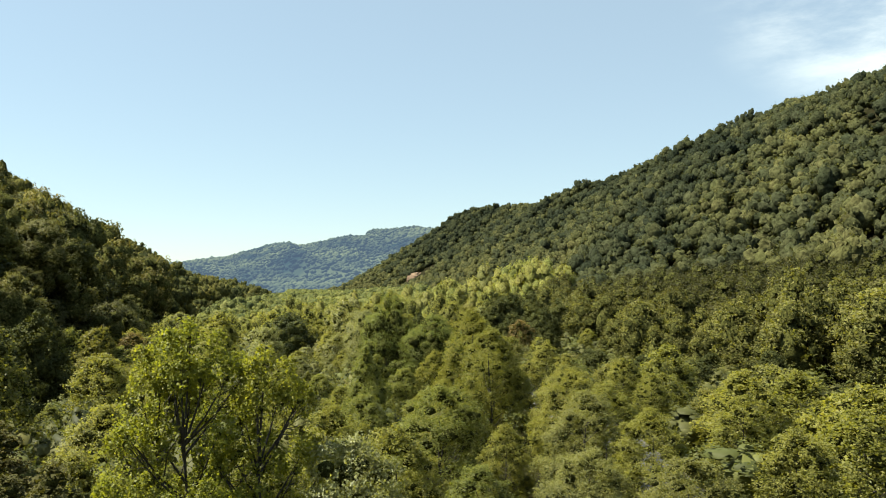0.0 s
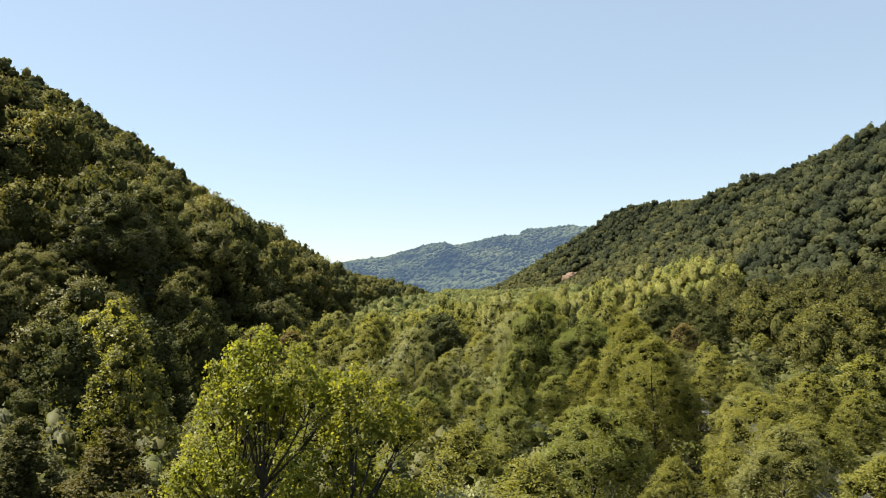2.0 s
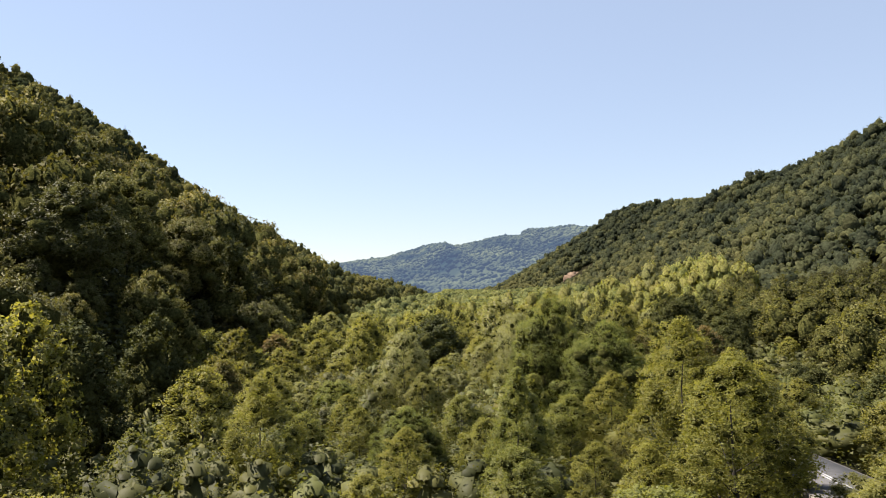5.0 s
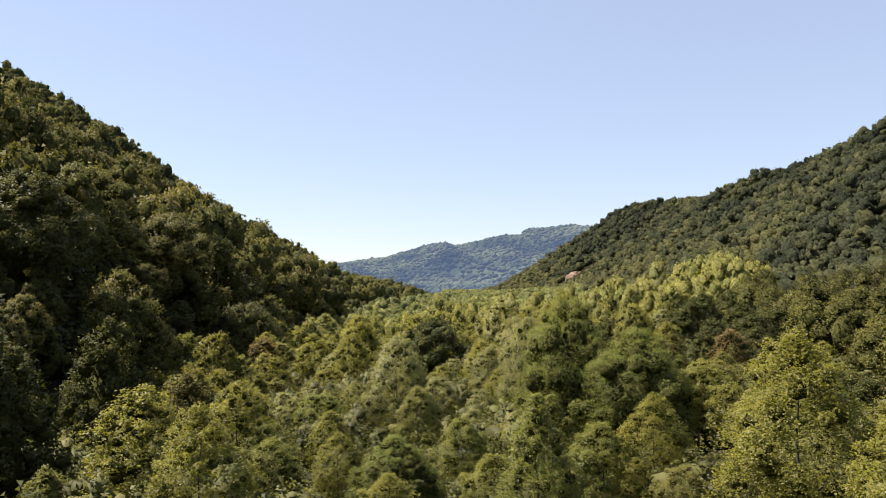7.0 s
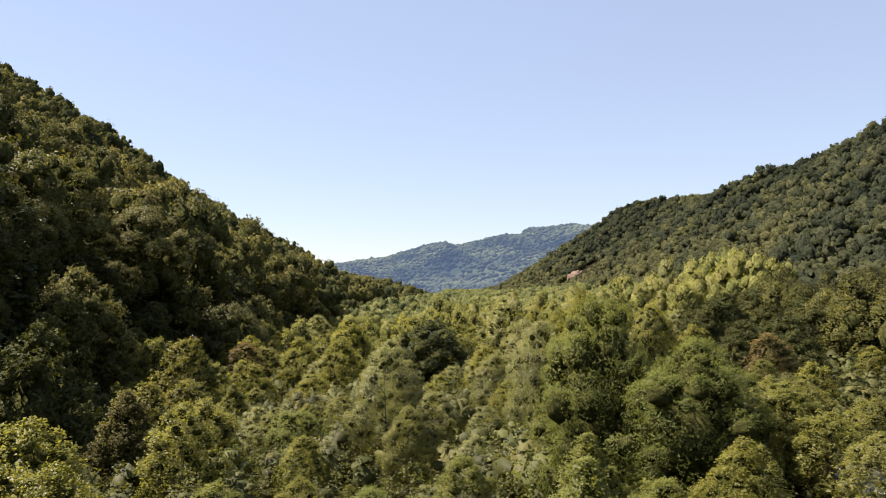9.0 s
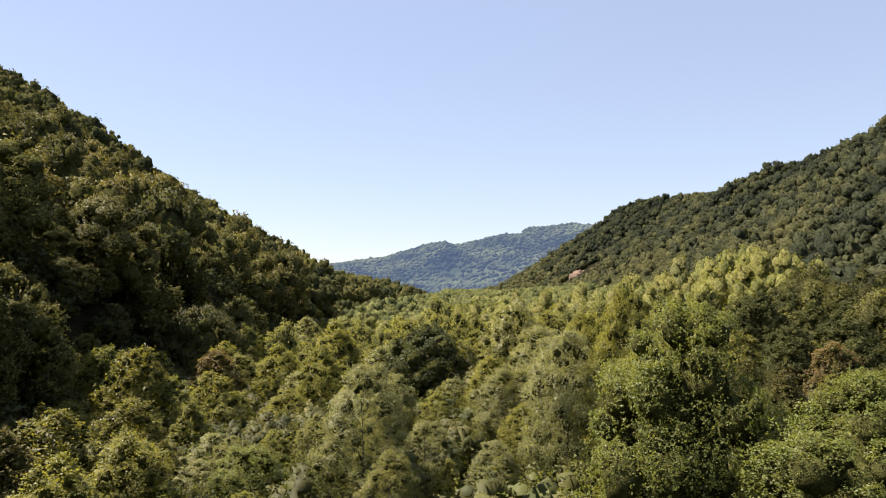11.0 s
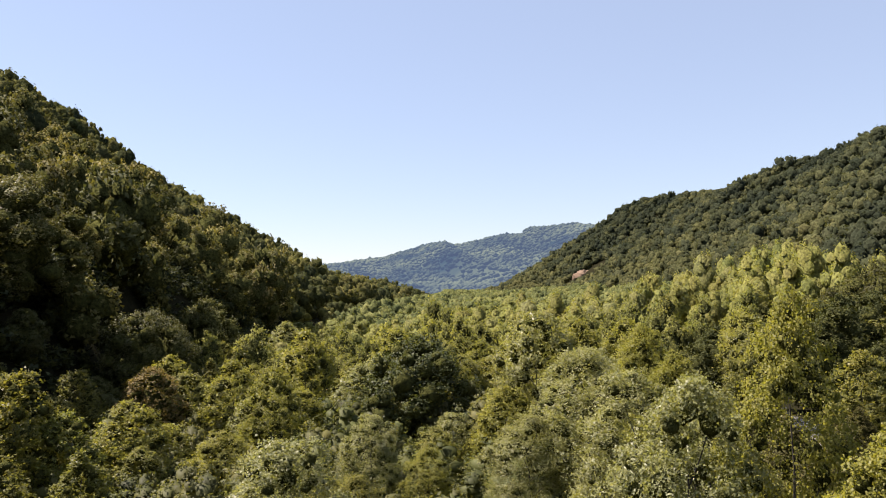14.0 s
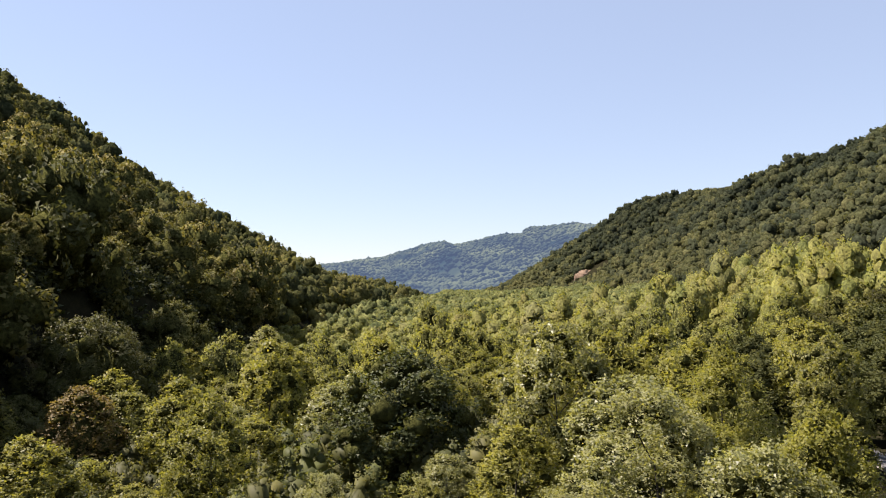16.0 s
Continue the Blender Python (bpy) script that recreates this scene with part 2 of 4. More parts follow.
def height(x, y):
    x, y = np.asarray(x, float), np.asarray(y, float)
    z = floor_z(x, y)
    d = left_edge(y) - x
    spur = 9 * swell(x * 0.3, y, 170, 3) * smooth(10, 120, d)
    bank = np.interp(y, [60, 120, 150, 190, 290, 450, 700], [0, 1, 5, 16, 17, 6, 4])
    steep = np.interp(y, [240, 430, 680], [0.62, 0.61, 0.545])
    lift = bank * smooth(0, 17, d) + steep * (np.sqrt(np.maximum(d, 0) ** 2 + 36) - 6) * (d > 0)
    lift = lift * (1 + 0.12 * smooth(125, 225, d) * smooth(480, 620, y))
    crest = np.interp(y, [0, 300, 450, 560, 640, 680], [100, 104, 106, 134, 180, 240])
    left = np.minimum(lift, crest + 0.12 * (lift - crest)) * (1 - 0.62 * smooth(672, 850, y) - 0.38 * smooth(1250, 1800, y)) + spur * (1 - 0.85 * smooth(430, 560, y))
    e = right_edge(y)
    r = 0.13 * np.maximum(x - 45, 0)
    r = r + 3.5 * smooth(58, 98, x) * smooth(235, 310, y) * (1 - smooth(390, 500, y))
    k = np.maximum(x - e, 0)
    rise = 0.52 * (np.sqrt(k ** 2 + 400) - 20)
    top = np.interp(y, [0, 600, 750, 790, 830, 880, 960, 1040, 1090, 1250, 1450], [143, 139, 145, 123, 112, 103, 97, 106, 110, 114, 122])
    rise = np.minimum(rise, top + 0.08 * (rise - top))
    right = (np.minimum(r, 27) + rise + (5 * swell(x, y * 0.6, 210, 9) + 3.5 * swell(x + y, y, 90, 17)) * smooth(20, 160, k)) * (1 - smooth(1450, 2000, y))
    return z + np.where(d > 0, left, 0) + right + 0.5 * swell(x, y, 45, 15)


def axis(lo, hi, step, far_lo, far_hi):
    mid = list(np.arange(lo, hi + 0.1, step))
    out, s = [], step
    v = hi
    while v < far_hi:
        s *= 1.22
        v += s
        out.append(v)
    pre, s, v = [], step, lo
    while v > far_lo:
        s *= 1.22
        v -= s
        pre.append(v)
    return np.array(pre[::-1] + mid + out)


def grid_mesh(name, xs, ys, zf, material):
    X, Y = np.meshgrid(xs, ys)
    co = np.stack([X, Y, zf(X, Y)], -1).reshape(-1, 3)
    nx, ny = len(xs), len(ys)
    i = (np.arange(ny - 1)[:, None] * nx + np.arange(nx - 1)[None, :]).ravel()
    return raw_mesh(name, co, np.stack([i, i + 1, i + nx + 1, i + nx], 1), [material], shade=True)


def raw_mesh(name, co, quads, materials, tris=None, tint=None, shade=False, normals=None, second=None):
    """A mesh from arrays: quads (n, 4), then triangles (m, 3); tint: a value for each face."""
    me = bpy.data.meshes.new(name)
    nq, nt = len(quads), 0 if tris is None else len(tris)
    me.vertices.add(len(co))
    me.vertices.foreach_set("co", np.ascontiguousarray(co, np.float32).ravel())
    loops = np.asarray(quads, np.int32).ravel()
    if nt:
        loops = np.concatenate([loops, np.asarray(tris, np.int32).ravel()])
    me.loops.add(len(loops))
    me.loops.foreach_set("vertex_index", loops.astype(np.int32))
    me.polygons.add(nq + nt)
    starts = np.concatenate([np.arange(nq) * 4, nq * 4 + np.arange(nt) * 3]).astype(np.int32)
    me.polygons.foreach_set("loop_start", starts)
    me.update(calc_edges=True)
    if shade:
        me.polygons.foreach_set("use_smooth", np.ones(nq + nt, bool))
    if tint is not None:
        a = me.attributes.new("tint", "FLOAT", "FACE")
        a.data.foreach_set("value", np.asarray(tint, np.float32))
    if second is not None:
        me.polygons.foreach_set("material_index", np.asarray(second, np.int32))
    if normals is not None:
        a = me.attributes.new("custom_normal", "FLOAT_VECTOR", "POINT")
        a.data.foreach_set("vector", np.ascontiguousarray(normals, np.float32).ravel())
    for m in materials:
        me.materials.append(m)
    return me


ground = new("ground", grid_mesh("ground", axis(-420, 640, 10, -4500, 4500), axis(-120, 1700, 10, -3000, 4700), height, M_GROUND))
tagged(ground, "dark forest floor of the valley under trees", "ground", kind="structure")


def strip(name, ys, offset, width, lift, material):
    """A band that follows the road."""
    xs = road_x(ys) + offset
    dx = np.gradient(xs, ys)
    nx, ny = 1 / np.sqrt(1 + dx ** 2), -dx / np.sqrt(1 + dx ** 2)
    rows = []
    base = height(road_x(ys), ys) + lift
    for s in (-0.5, 0.5):
        rows.append(np.stack([xs + nx * s * width, ys + ny * s * width, base], 1))
    low = [r - np.array([0, 0, 0.9]) for r in rows]
    co = np.concatenate([*rows, *low])
    n = len(ys)
    i = np.arange(n - 1)
    q = np.concatenate([np.stack([i, i + n, i + n + 1, i + 1], 1),
                        np.stack([i + 2 * n, i, i + 1, i + 2 * n + 1], 1),
                        np.stack([i + n, i + 3 * n, i + 3 * n + 1, i + n + 1], 1)])
    return raw_mesh(name, co, q, [material])


road_ys = np.arange(-120, 700, 3.0)
shoulder = tagged(new("shoulder", strip("shoulder", road_ys, 0, 4.9, 0.30, M_GRAVEL)), "pale gravel shoulder beside the valley road", "verge", kind="structure")
road = tagged(new("road", strip("road", road_ys, 0, 4.4, 0.345, M_ROAD)), "narrow worn grey asphalt road under the trees", "road", kind="structure")
for off in (-0.12, 0.12):
    line = tagged(new("road_line", strip("road_line", road_ys, off, 0.11, 0.352, M_PAINT)), "faded white painted road line", "road marking", kind="structure")


# ---------------------------------------------------------------- far mountain
def mountain_z(x, y):
    a = x / 3400.0
    crest = np.interp(a, [-0.9, -0.45, -0.25, -0.153, -0.14, -0.097, -0.072, -0.047, -0.014, 0.011, 0.032, 0.061, 0.068, 0.09, 0.119, 0.147, 0.176, 0.25, 0.5, 0.9],
                      [0, 10, 30, 84, 104, 126, 154, 178, 171, 191, 208, 215, 240, 242, 254, 246, 270, 290, 320, 290])
    k = smooth(1900, 3400, y) * (1 - 0.7 * smooth(3400, 4300, y))
    w = x + 60 * swell(x, y, 900, 7) + 0.25 * (y - 2600)
    spur = np.abs((w / 260.0) % 2 - 1) * 2 - 1
    fine = np.abs((w / 95.0 + 0.3 * spur) % 2 - 1) * 2 - 1
    body = smooth(1950, 2400, y) * (1 - smooth(2600, 3150, y))
    return -10 + 32 * smooth(1700, 2000, y) + crest * k + (46 * spur + 14 * fine) * body + 3.0 * swell(x, y, 60, 2) * k


def distance_material():
    """Wooded mountain a long way off: the blue haze of the air is put in as emission."""
    m, n, l, out = mat_nodes("distant_woods_haze")
    geo = n.new("ShaderNodeNewGeometry")
    big = n.new("ShaderNodeTexNoise")
    big.inputs["Scale"].default_value, big.inputs["Detail"].default_value = 0.006, 6
    l.new(geo.outputs["Position"], big.inputs["Vector"])
    ramp = n.new("ShaderNodeValToRGB")
    ramp.color_ramp.elements[0].position, ramp.color_ramp.elements[1].position = 0.3, 0.7
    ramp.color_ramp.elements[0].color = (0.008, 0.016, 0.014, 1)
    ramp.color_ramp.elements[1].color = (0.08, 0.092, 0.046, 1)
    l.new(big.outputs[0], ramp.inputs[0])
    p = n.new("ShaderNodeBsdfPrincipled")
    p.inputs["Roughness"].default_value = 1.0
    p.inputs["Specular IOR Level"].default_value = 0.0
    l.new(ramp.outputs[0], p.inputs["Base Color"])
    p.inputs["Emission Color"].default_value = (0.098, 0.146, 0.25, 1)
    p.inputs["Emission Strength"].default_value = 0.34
    l.new(p.outputs[0], out.inputs[0])
    return m


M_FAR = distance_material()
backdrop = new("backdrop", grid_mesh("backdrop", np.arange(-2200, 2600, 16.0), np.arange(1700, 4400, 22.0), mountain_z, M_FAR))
tagged(backdrop, "blue hazy wooded mountain at the head of the valley", "mountain", kind="structure")


# ---------------------------------------------------------------- trees
def unit(v):
    return v / np.maximum(np.linalg.norm(v, axis=-1, keepdims=True), 1e-6)


SHAPES = {
    "round": ([0, 0.12, 0.35, 0.6, 0.8, 0.92, 1.0], [0.6, 0.88, 1.0, 0.91, 0.68, 0.41, 0.1]),
    "oval": ([0, 0.12, 0.3, 0.6, 0.8, 0.92, 1.0], [0.65, 0.92, 1.0, 0.87, 0.63, 0.39, 0.08]),
    "spire": ([0, 0.12, 0.28, 0.6, 0.85, 0.95, 1.0], [0.75, 0.98, 0.97, 0.73, 0.38, 0.19, 0.05]),
    "broad": ([0, 0.2, 0.45, 0.7, 0.86, 0.95, 1.0], [0.4, 0.75, 1.0, 0.94, 0.7, 0.42, 0.12]),
    "dome": ([0, 0.12, 0.35, 0.6, 0.82, 0.94, 1.0], [0.55, 0.85, 1.0, 0.96, 0.73, 0.45, 0.2]),
}


def clumps_of(rng, dims, shape, n, each=3):
    """A crown's boughs and the leafy lumps that sit on them: middles and radii."""
    tall, wide, base = dims
    us, rs = SHAPES[shape]
    nb = max(6, n // each)
    size = wide * 0.9 * (6.0 / nb) ** 0.3 * min(1.0, ((tall - base) / wide / 2.6) ** 0.3)
    boughs = []
    for i in range(nb):
        u = 1.0 if i == nb - 1 else (i + rng.uniform(0.0, 1.0)) / nb
        edge = np.interp(u, us, rs) * wide
        r = size * rng.uniform(0.34, 0.86) * (0.6 + 0.4 * edge / wide)
        rad = max(edge - r * 0.75, 0) * (rng.uniform(0.78, 1.26) if rng.random() < 0.9 else rng.uniform(0.4, 0.8))
        a = i * 2.39996 + rng.uniform(-0.9, 0.9)
        z = min(base + u * (tall - base) * 0.98 + rng.uniform(-0.05, 0.06) * tall, tall - 0.85 * r)
        boughs.append((math.cos(a) * rad, math.sin(a) * rad, max(z, base + 0.5 * r), r))
    boughs = np.array(boughs)
    k = np.arange(n) % nb
    out = unit(boughs[k, :3] - np.array([0, 0, base + (tall - base) * 0.4]))
    d = unit(rng.normal(size=(n, 3)) + out * 0.7 + np.array([0, 0, 0.3]))
    r = boughs[k, 3:4]
    small = r * rng.uniform(0.42, 0.78, (n, 1))
    mid = boughs[k, :3] + d * (r * rng.uniform(0.85, 1.1, (n, 1)) - small * 0.8)
    return np.concatenate([mid, small], 1), boughs


def crown_normal(p, tall, wide, base):
    """The way a whole crown faces at p."""
    mid = np.array([0, 0, base + (tall - base) * 0.42])
    return unit((p - mid) / np.array([wide, wide, (tall - base) * 0.55]))


def leaves_on(rng, cl, n, size, dims, shape, loose=0.13, sides=4, stray=0.16, spray=5, even=0.32):
    """n leaves, lozenges or triangles, in sprays over the lumps of a crown and, an even share, over its whole outline; corners (n * sides, 3) and their normals."""
    tall, wide, base = dims
    w = cl[:, 3] ** 2
    m = int(n * 2.2) // spray + 1
    k = rng.choice(len(cl), m, p=w / w.sum())
    mid_out = crown_normal(cl[:, :3], *dims)
    d = unit(rng.normal(size=(m, 3)) + mid_out[k] * 0.6 + np.array([0, 0, 0.25]))
    far = rng.exponential(0.22, (m, 1)) * (rng.random((m, 1)) < stray)
    c = cl[k, :3] + d * cl[k, 3:4] * np.array([0.95, 0.95, 1.2]) * (1 + rng.normal(size=(m, 1)) * loose * 0.6 + far)
    keep = np.ones(m, bool)
    for q in cl:
        keep &= ~(np.linalg.norm((c - q[:3]) / np.array([0.95, 0.95, 1.2]), axis=1) < max(0.93 - 1.6 * loose, 0.55) * q[3])
    lots = int(n * (1 - even)) // spray + 1
    c, d = c[keep][:lots], d[keep][:lots]
    m = n // spray + 1 - len(c)
    us, rs = SHAPES[shape]
    u = rng.random(m * 3)
    u = u[rng.random(m * 3) < np.interp(u, us, rs) + 0.1][:m]
    a = rng.uniform(0, 6.2832, len(u))
    p0 = rng.uniform(0, 6.28, 4)
    wave = 0.97 + 0.12 * np.sin(3 * a + 7 * u + p0[0]) + 0.10 * np.sin(5 * a - 15 * u + p0[1]) + 0.07 * np.sin(9 * a + 31 * u + p0[2])
    r = np.interp(u, us, rs) * wide * wave * (0.66 + 0.34 * np.sqrt(rng.random(len(u))))
    c2 = np.stack([np.cos(a) * r, np.sin(a) * r, base + (tall - base) * (u + 0.02 * np.sin(4 * a + p0[3]))], 1)
    c, d = np.concatenate([c, c2]), np.concatenate([d, unit(crown_normal(c2, *dims) + rng.normal(size=c2.shape) * 0.3)])
    c, d = np.repeat(c, spray, axis=0), np.repeat(d, spray, axis=0)
    along = np.tile(np.arange(spray) / max(spray - 1, 1) - 0.5, len(c) // spray)[:, None]
    twig = np.repeat(unit(d[::spray] + rng.normal(size=(len(c) // spray, 3)) * 0.8), spray, axis=0)
    c = (c + twig * along * size * spray * 0.42 + rng.normal(size=c.shape) * size * 0.42)
    n = len(c)
    out = crown_normal(c, *dims)
    nrm = unit(d * 0.5 + rng.normal(size=(n, 3)) * 0.62 + np.array([0, 0, 0.35]))
    side = unit(np.cross(nrm, rng.normal(size=(n, 3))))
    v = np.cross(nrm, side)
    s = size * rng.uniform(0.65, 1.35, (n, 1))
    droop = nrm * s * 0.12
    face = unit(out * 0.6 + d * 0.35 + nrm * 0.85)
    if sides == 3:
        co = [c + side * s * 0.55 - droop, c - side * s * 0.3 + v * s * 0.45, c - side * s * 0.35 - v * s * 0.45]
    else:
        co = [c + side * s * 0.5 - droop, c + v * s * 0.44, c - side * s * 0.5 - droop, c - v * s * 0.44]
    return np.stack(co, 1).reshape(-1, 3), np.repeat(face, sides, axis=0)


def core_of(rng, shape, share, dims, segs=9, rings=7):
    """The dense inside of a crown: a lumpy body of the crown's own outline."""
    tall, wide, base = dims
    us, rs = SHAPES[shape]
    co, f = [], []
    for i in range(rings):
        u = i / (rings - 1)
        r = np.interp(u, us, rs) * wide * share
        for k in range(segs):
            a = 6.2832 * (k + 0.5 * (i % 2)) / segs
            w = r * rng.uniform(0.84, 1.12)
            co.append((math.cos(a) * w, math.sin(a) * w, base + (tall - base) * (0.04 + 0.8 * u) + rng.uniform(-.03, .03) * wide))
    for i in range(rings - 1):
        for k in range(segs):
            p, q = i * segs + k, i * segs + (k + 1) % segs
            f += [(p, q, q + segs), (p, q + segs, p + segs)]
    n = len(co)
    co += [(0, 0, base), (0, 0, base + (tall - base) * 0.86)]
    for k in range(segs):
        f += [(n, (k + 1) % segs, k), (n + 1, n - segs + k, n - segs + (k + 1) % segs)]
    co = np.array(co)
    return co, np.array(f), crown_normal(co, *dims)


ICO = bmesh.new()
bmesh.ops.create_icosphere(ICO, subdivisions=1, radius=1.0)
ICO_V = np.array([v.co[:] for v in ICO.verts])
ICO_F = np.array([[v.index for v in f.verts] for f in ICO.faces])
ICO.free()
OCT_V = np.array([(1, 0, 0), (0, 1, 0), (-1, 0, 0), (0, -1, 0), (0, 0, 1), (0, 0, -1.0)])
OCT_F = np.array([(0, 1, 4), (1, 2, 4), (2, 3, 4), (3, 0, 4), (1, 0, 5), (2, 1, 5), (3, 2, 5), (0, 3, 5)])


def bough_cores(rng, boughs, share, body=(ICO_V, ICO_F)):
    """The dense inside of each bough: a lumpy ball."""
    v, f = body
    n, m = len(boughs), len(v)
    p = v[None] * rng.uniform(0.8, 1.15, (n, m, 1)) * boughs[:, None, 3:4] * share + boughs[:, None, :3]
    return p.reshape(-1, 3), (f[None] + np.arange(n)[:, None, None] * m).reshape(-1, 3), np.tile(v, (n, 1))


def limb(bm, a, b, r0, r1, sides=6):
    a, b = Vector(a), Vector(b)
    d = b - a
    q = d.to_track_quat("Z", "Y")
    rings = []
    for k in range(3):
        s = k / 2
        c = a.lerp(b, s) + Vector((0, 0, -0.05 * d.length * math.sin(s * math.pi)))
        r = r0 + (r1 - r0) * s
        rings.append([bm.verts.new(c + q @ Vector((math.cos(t) * r, math.sin(t) * r, 0))) for t in [i * 6.2832 / sides for i in range(sides)]])
    for lo, hi in zip(rings, rings[1:]):
        for i in range(sides):
            bm.faces.new((lo[i], lo[(i + 1) % sides], hi[(i + 1) % sides], hi[i]))


def trunk_mesh(rng, cl, tall, base, thick, limbs):
    bm = bmesh.new()
    knots = [Vector((0, 0, -1.0))]
    for k in range(1, 6):
        s = k / 5
        knots.append(Vector((rng.uniform(-.12, .12) * k * 0.5, rng.uniform(-.12, .12) * k * 0.5, tall * 0.8 * s)))
    rr = [thick * (1 - 0.16 * k) for k in range(6)]
    for k in range(5):
        limb(bm, knots[k], knots[k + 1], rr[k], rr[k + 1], 8)
    order = sorted(range(len(cl)), key=lambda i: -cl[i][3])[:limbs]
    for i in order:
        q = cl[i]
        z0 = max(base * 0.6, q[2] - math.hypot(q[0], q[1]) * rng.uniform(0.7, 1.2) - 0.4)
        s = min(z0 / (tall * 0.8), 0.95) * 5
        k = min(int(s), 4)
        p = knots[k].lerp(knots[k + 1], s - k)
        tip = Vector(q[:3])
        limb(bm, p, tip, thick * 0.32, thick * 0.10, 5)
        for _ in range(3):
            e = tip + Vector(rng.normal(size=3).tolist()) * q[3] * 0.55
            limb(bm, p.lerp(tip, rng.uniform(0.55, 0.95)), e, thick * 0.11, thick * 0.03, 4)
    me = bpy.data.meshes.new("trunk")
    bm.to_mesh(me)
    bm.free()
    me.materials.append(M_BARK)
    for p in me.polygons:
        p.use_smooth = True
    return me


def tree_kind(seed, tall, wide, base, shape, n, leaves, size, share, material, limbs=10, loose=0.2, sides=4, stray=0.05, even=0.32):
    """The two meshes of a tree: trunk with limbs, and crown."""
    rng = np.random.default_rng(seed)
    dims = (tall, wide, base)
    cl, boughs = clumps_of(rng, dims, shape, n, 3 if n > 160 else 2)
    lv, ln = leaves_on(rng, cl, leaves, size, dims, shape, loose=loose, sides=sides, stray=stray, even=even)
    f = np.arange(len(lv)).reshape(-1, sides)
    q, t = (f, np.zeros((0, 3), int)) if sides == 4 else (np.zeros((0, 4), int), f)
    second = np.zeros(len(f), int)
    # dark bodies behind the leaves make the gaps look shaded
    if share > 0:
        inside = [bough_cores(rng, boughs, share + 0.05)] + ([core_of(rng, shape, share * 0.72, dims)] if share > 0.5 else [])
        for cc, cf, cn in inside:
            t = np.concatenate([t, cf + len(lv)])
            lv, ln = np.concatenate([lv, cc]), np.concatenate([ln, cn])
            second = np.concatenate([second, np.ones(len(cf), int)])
    crown = raw_mesh("crown", lv, q, [material, M_CROWN_SHADE], tris=t, normals=ln, second=second)
    return trunk_mesh(rng, boughs, tall, base, 0.008 * tall + 0.02, limbs), crown


def plant(kind, x, y, top=None, wide=1.0, label="", group="valley trees", tall=None, turn=None):
    """A tree with its foot on the ground; top: how high its crown reaches, in the world."""
    trunk_me, crown_me = kind[0], kind[1]
    h0 = kind[2]
    foot = float(height(x, y)) - 0.1
    s = ((top - foot) if top is not None else tall) / h0
    ob = new("tree")
    tagged(ob, label, "tree", group)
    ob.matrix_basis = Matrix.LocRotScale((x, y, foot), Euler((0, 0, random.uniform(0, 6.28) if turn is None else turn)), (s * wide, s * wide, s))
    for nm, me in (("trunk", trunk_me), ("crown", crown_me)):
        o = new(nm, me)
        o.parent = ob
    return ob


def kind(seed, tall, wide, base, shape, n, leaves, size, share, material, **k):
    return (*tree_kind(seed, tall, wide, base, shape, n, leaves, size, share, material, **k), tall, wide)


CAM_Z = 20.0
# near kinds, with fine leaves
OPEN = kind(11, 15, 2.35, 3.0, "broad", 120, 36000, 0.078, 0.12, M_OPEN, limbs=44, loose=0.2, stray=0.03, even=0.14)
NEAR = {
    "oval": kind(12, 15, 3.8, 1.5, "oval", 200, 16000, 0.21, 0.48, M_VALLEY, sides=3),
    "round": kind(13, 15, 4.2, 1.8, "round", 210, 18000, 0.21, 0.48, M_VALLEY, sides=3),
    "spire": kind(14, 15, 3.4, 1.2, "spire", 190, 14000, 0.21, 0.48, M_VALLEY, sides=3),
    "broad": kind(15, 15, 4.8, 2.6, "broad", 210, 20000, 0.21, 0.46, M_FRESH, limbs=18, sides=3),
    "grey": kind(16, 15, 4.2, 1.5, "round", 210, 19000, 0.20, 0.46, M_GREY, limbs=14, sides=3),
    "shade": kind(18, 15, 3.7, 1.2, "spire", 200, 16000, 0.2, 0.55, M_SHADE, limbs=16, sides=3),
    "gold": kind(17, 15, 3.9, 1.2, "oval", 200, 16000, 0.21, 0.46, M_BRIGHT, sides=3),
}
CLOSE = {
    "oval": kind(52, 15, 3.5, 1.8, "oval", 200, 52000, 0.112, 0.42, M_VALLEY, limbs=20, sides=3),
    "spire": kind(54, 15, 3.1, 1.4, "spire", 190, 46000, 0.112, 0.42, M_VALLEY, limbs=18, sides=3),
    "round": kind(53, 15, 3.9, 2.2, "round", 210, 58000, 0.112, 0.42, M_VALLEY, limbs=20, sides=3),
    "broad": kind(55, 15, 4.9, 1.8, "oval", 230, 96000, 0.086, 0.60, M_FRESH, limbs=26, loose=0.2, even=0.2),
    "grey": kind(56, 15, 3.7, 2.0, "round", 210, 58000, 0.108, 0.42, M_GREY, limbs=18, loose=0.26, sides=3),
    "gold": kind(57, 15, 3.4, 1.4, "oval", 200, 50000, 0.104, 0.38, M_BRIGHT, limbs=20, loose=0.24),
}
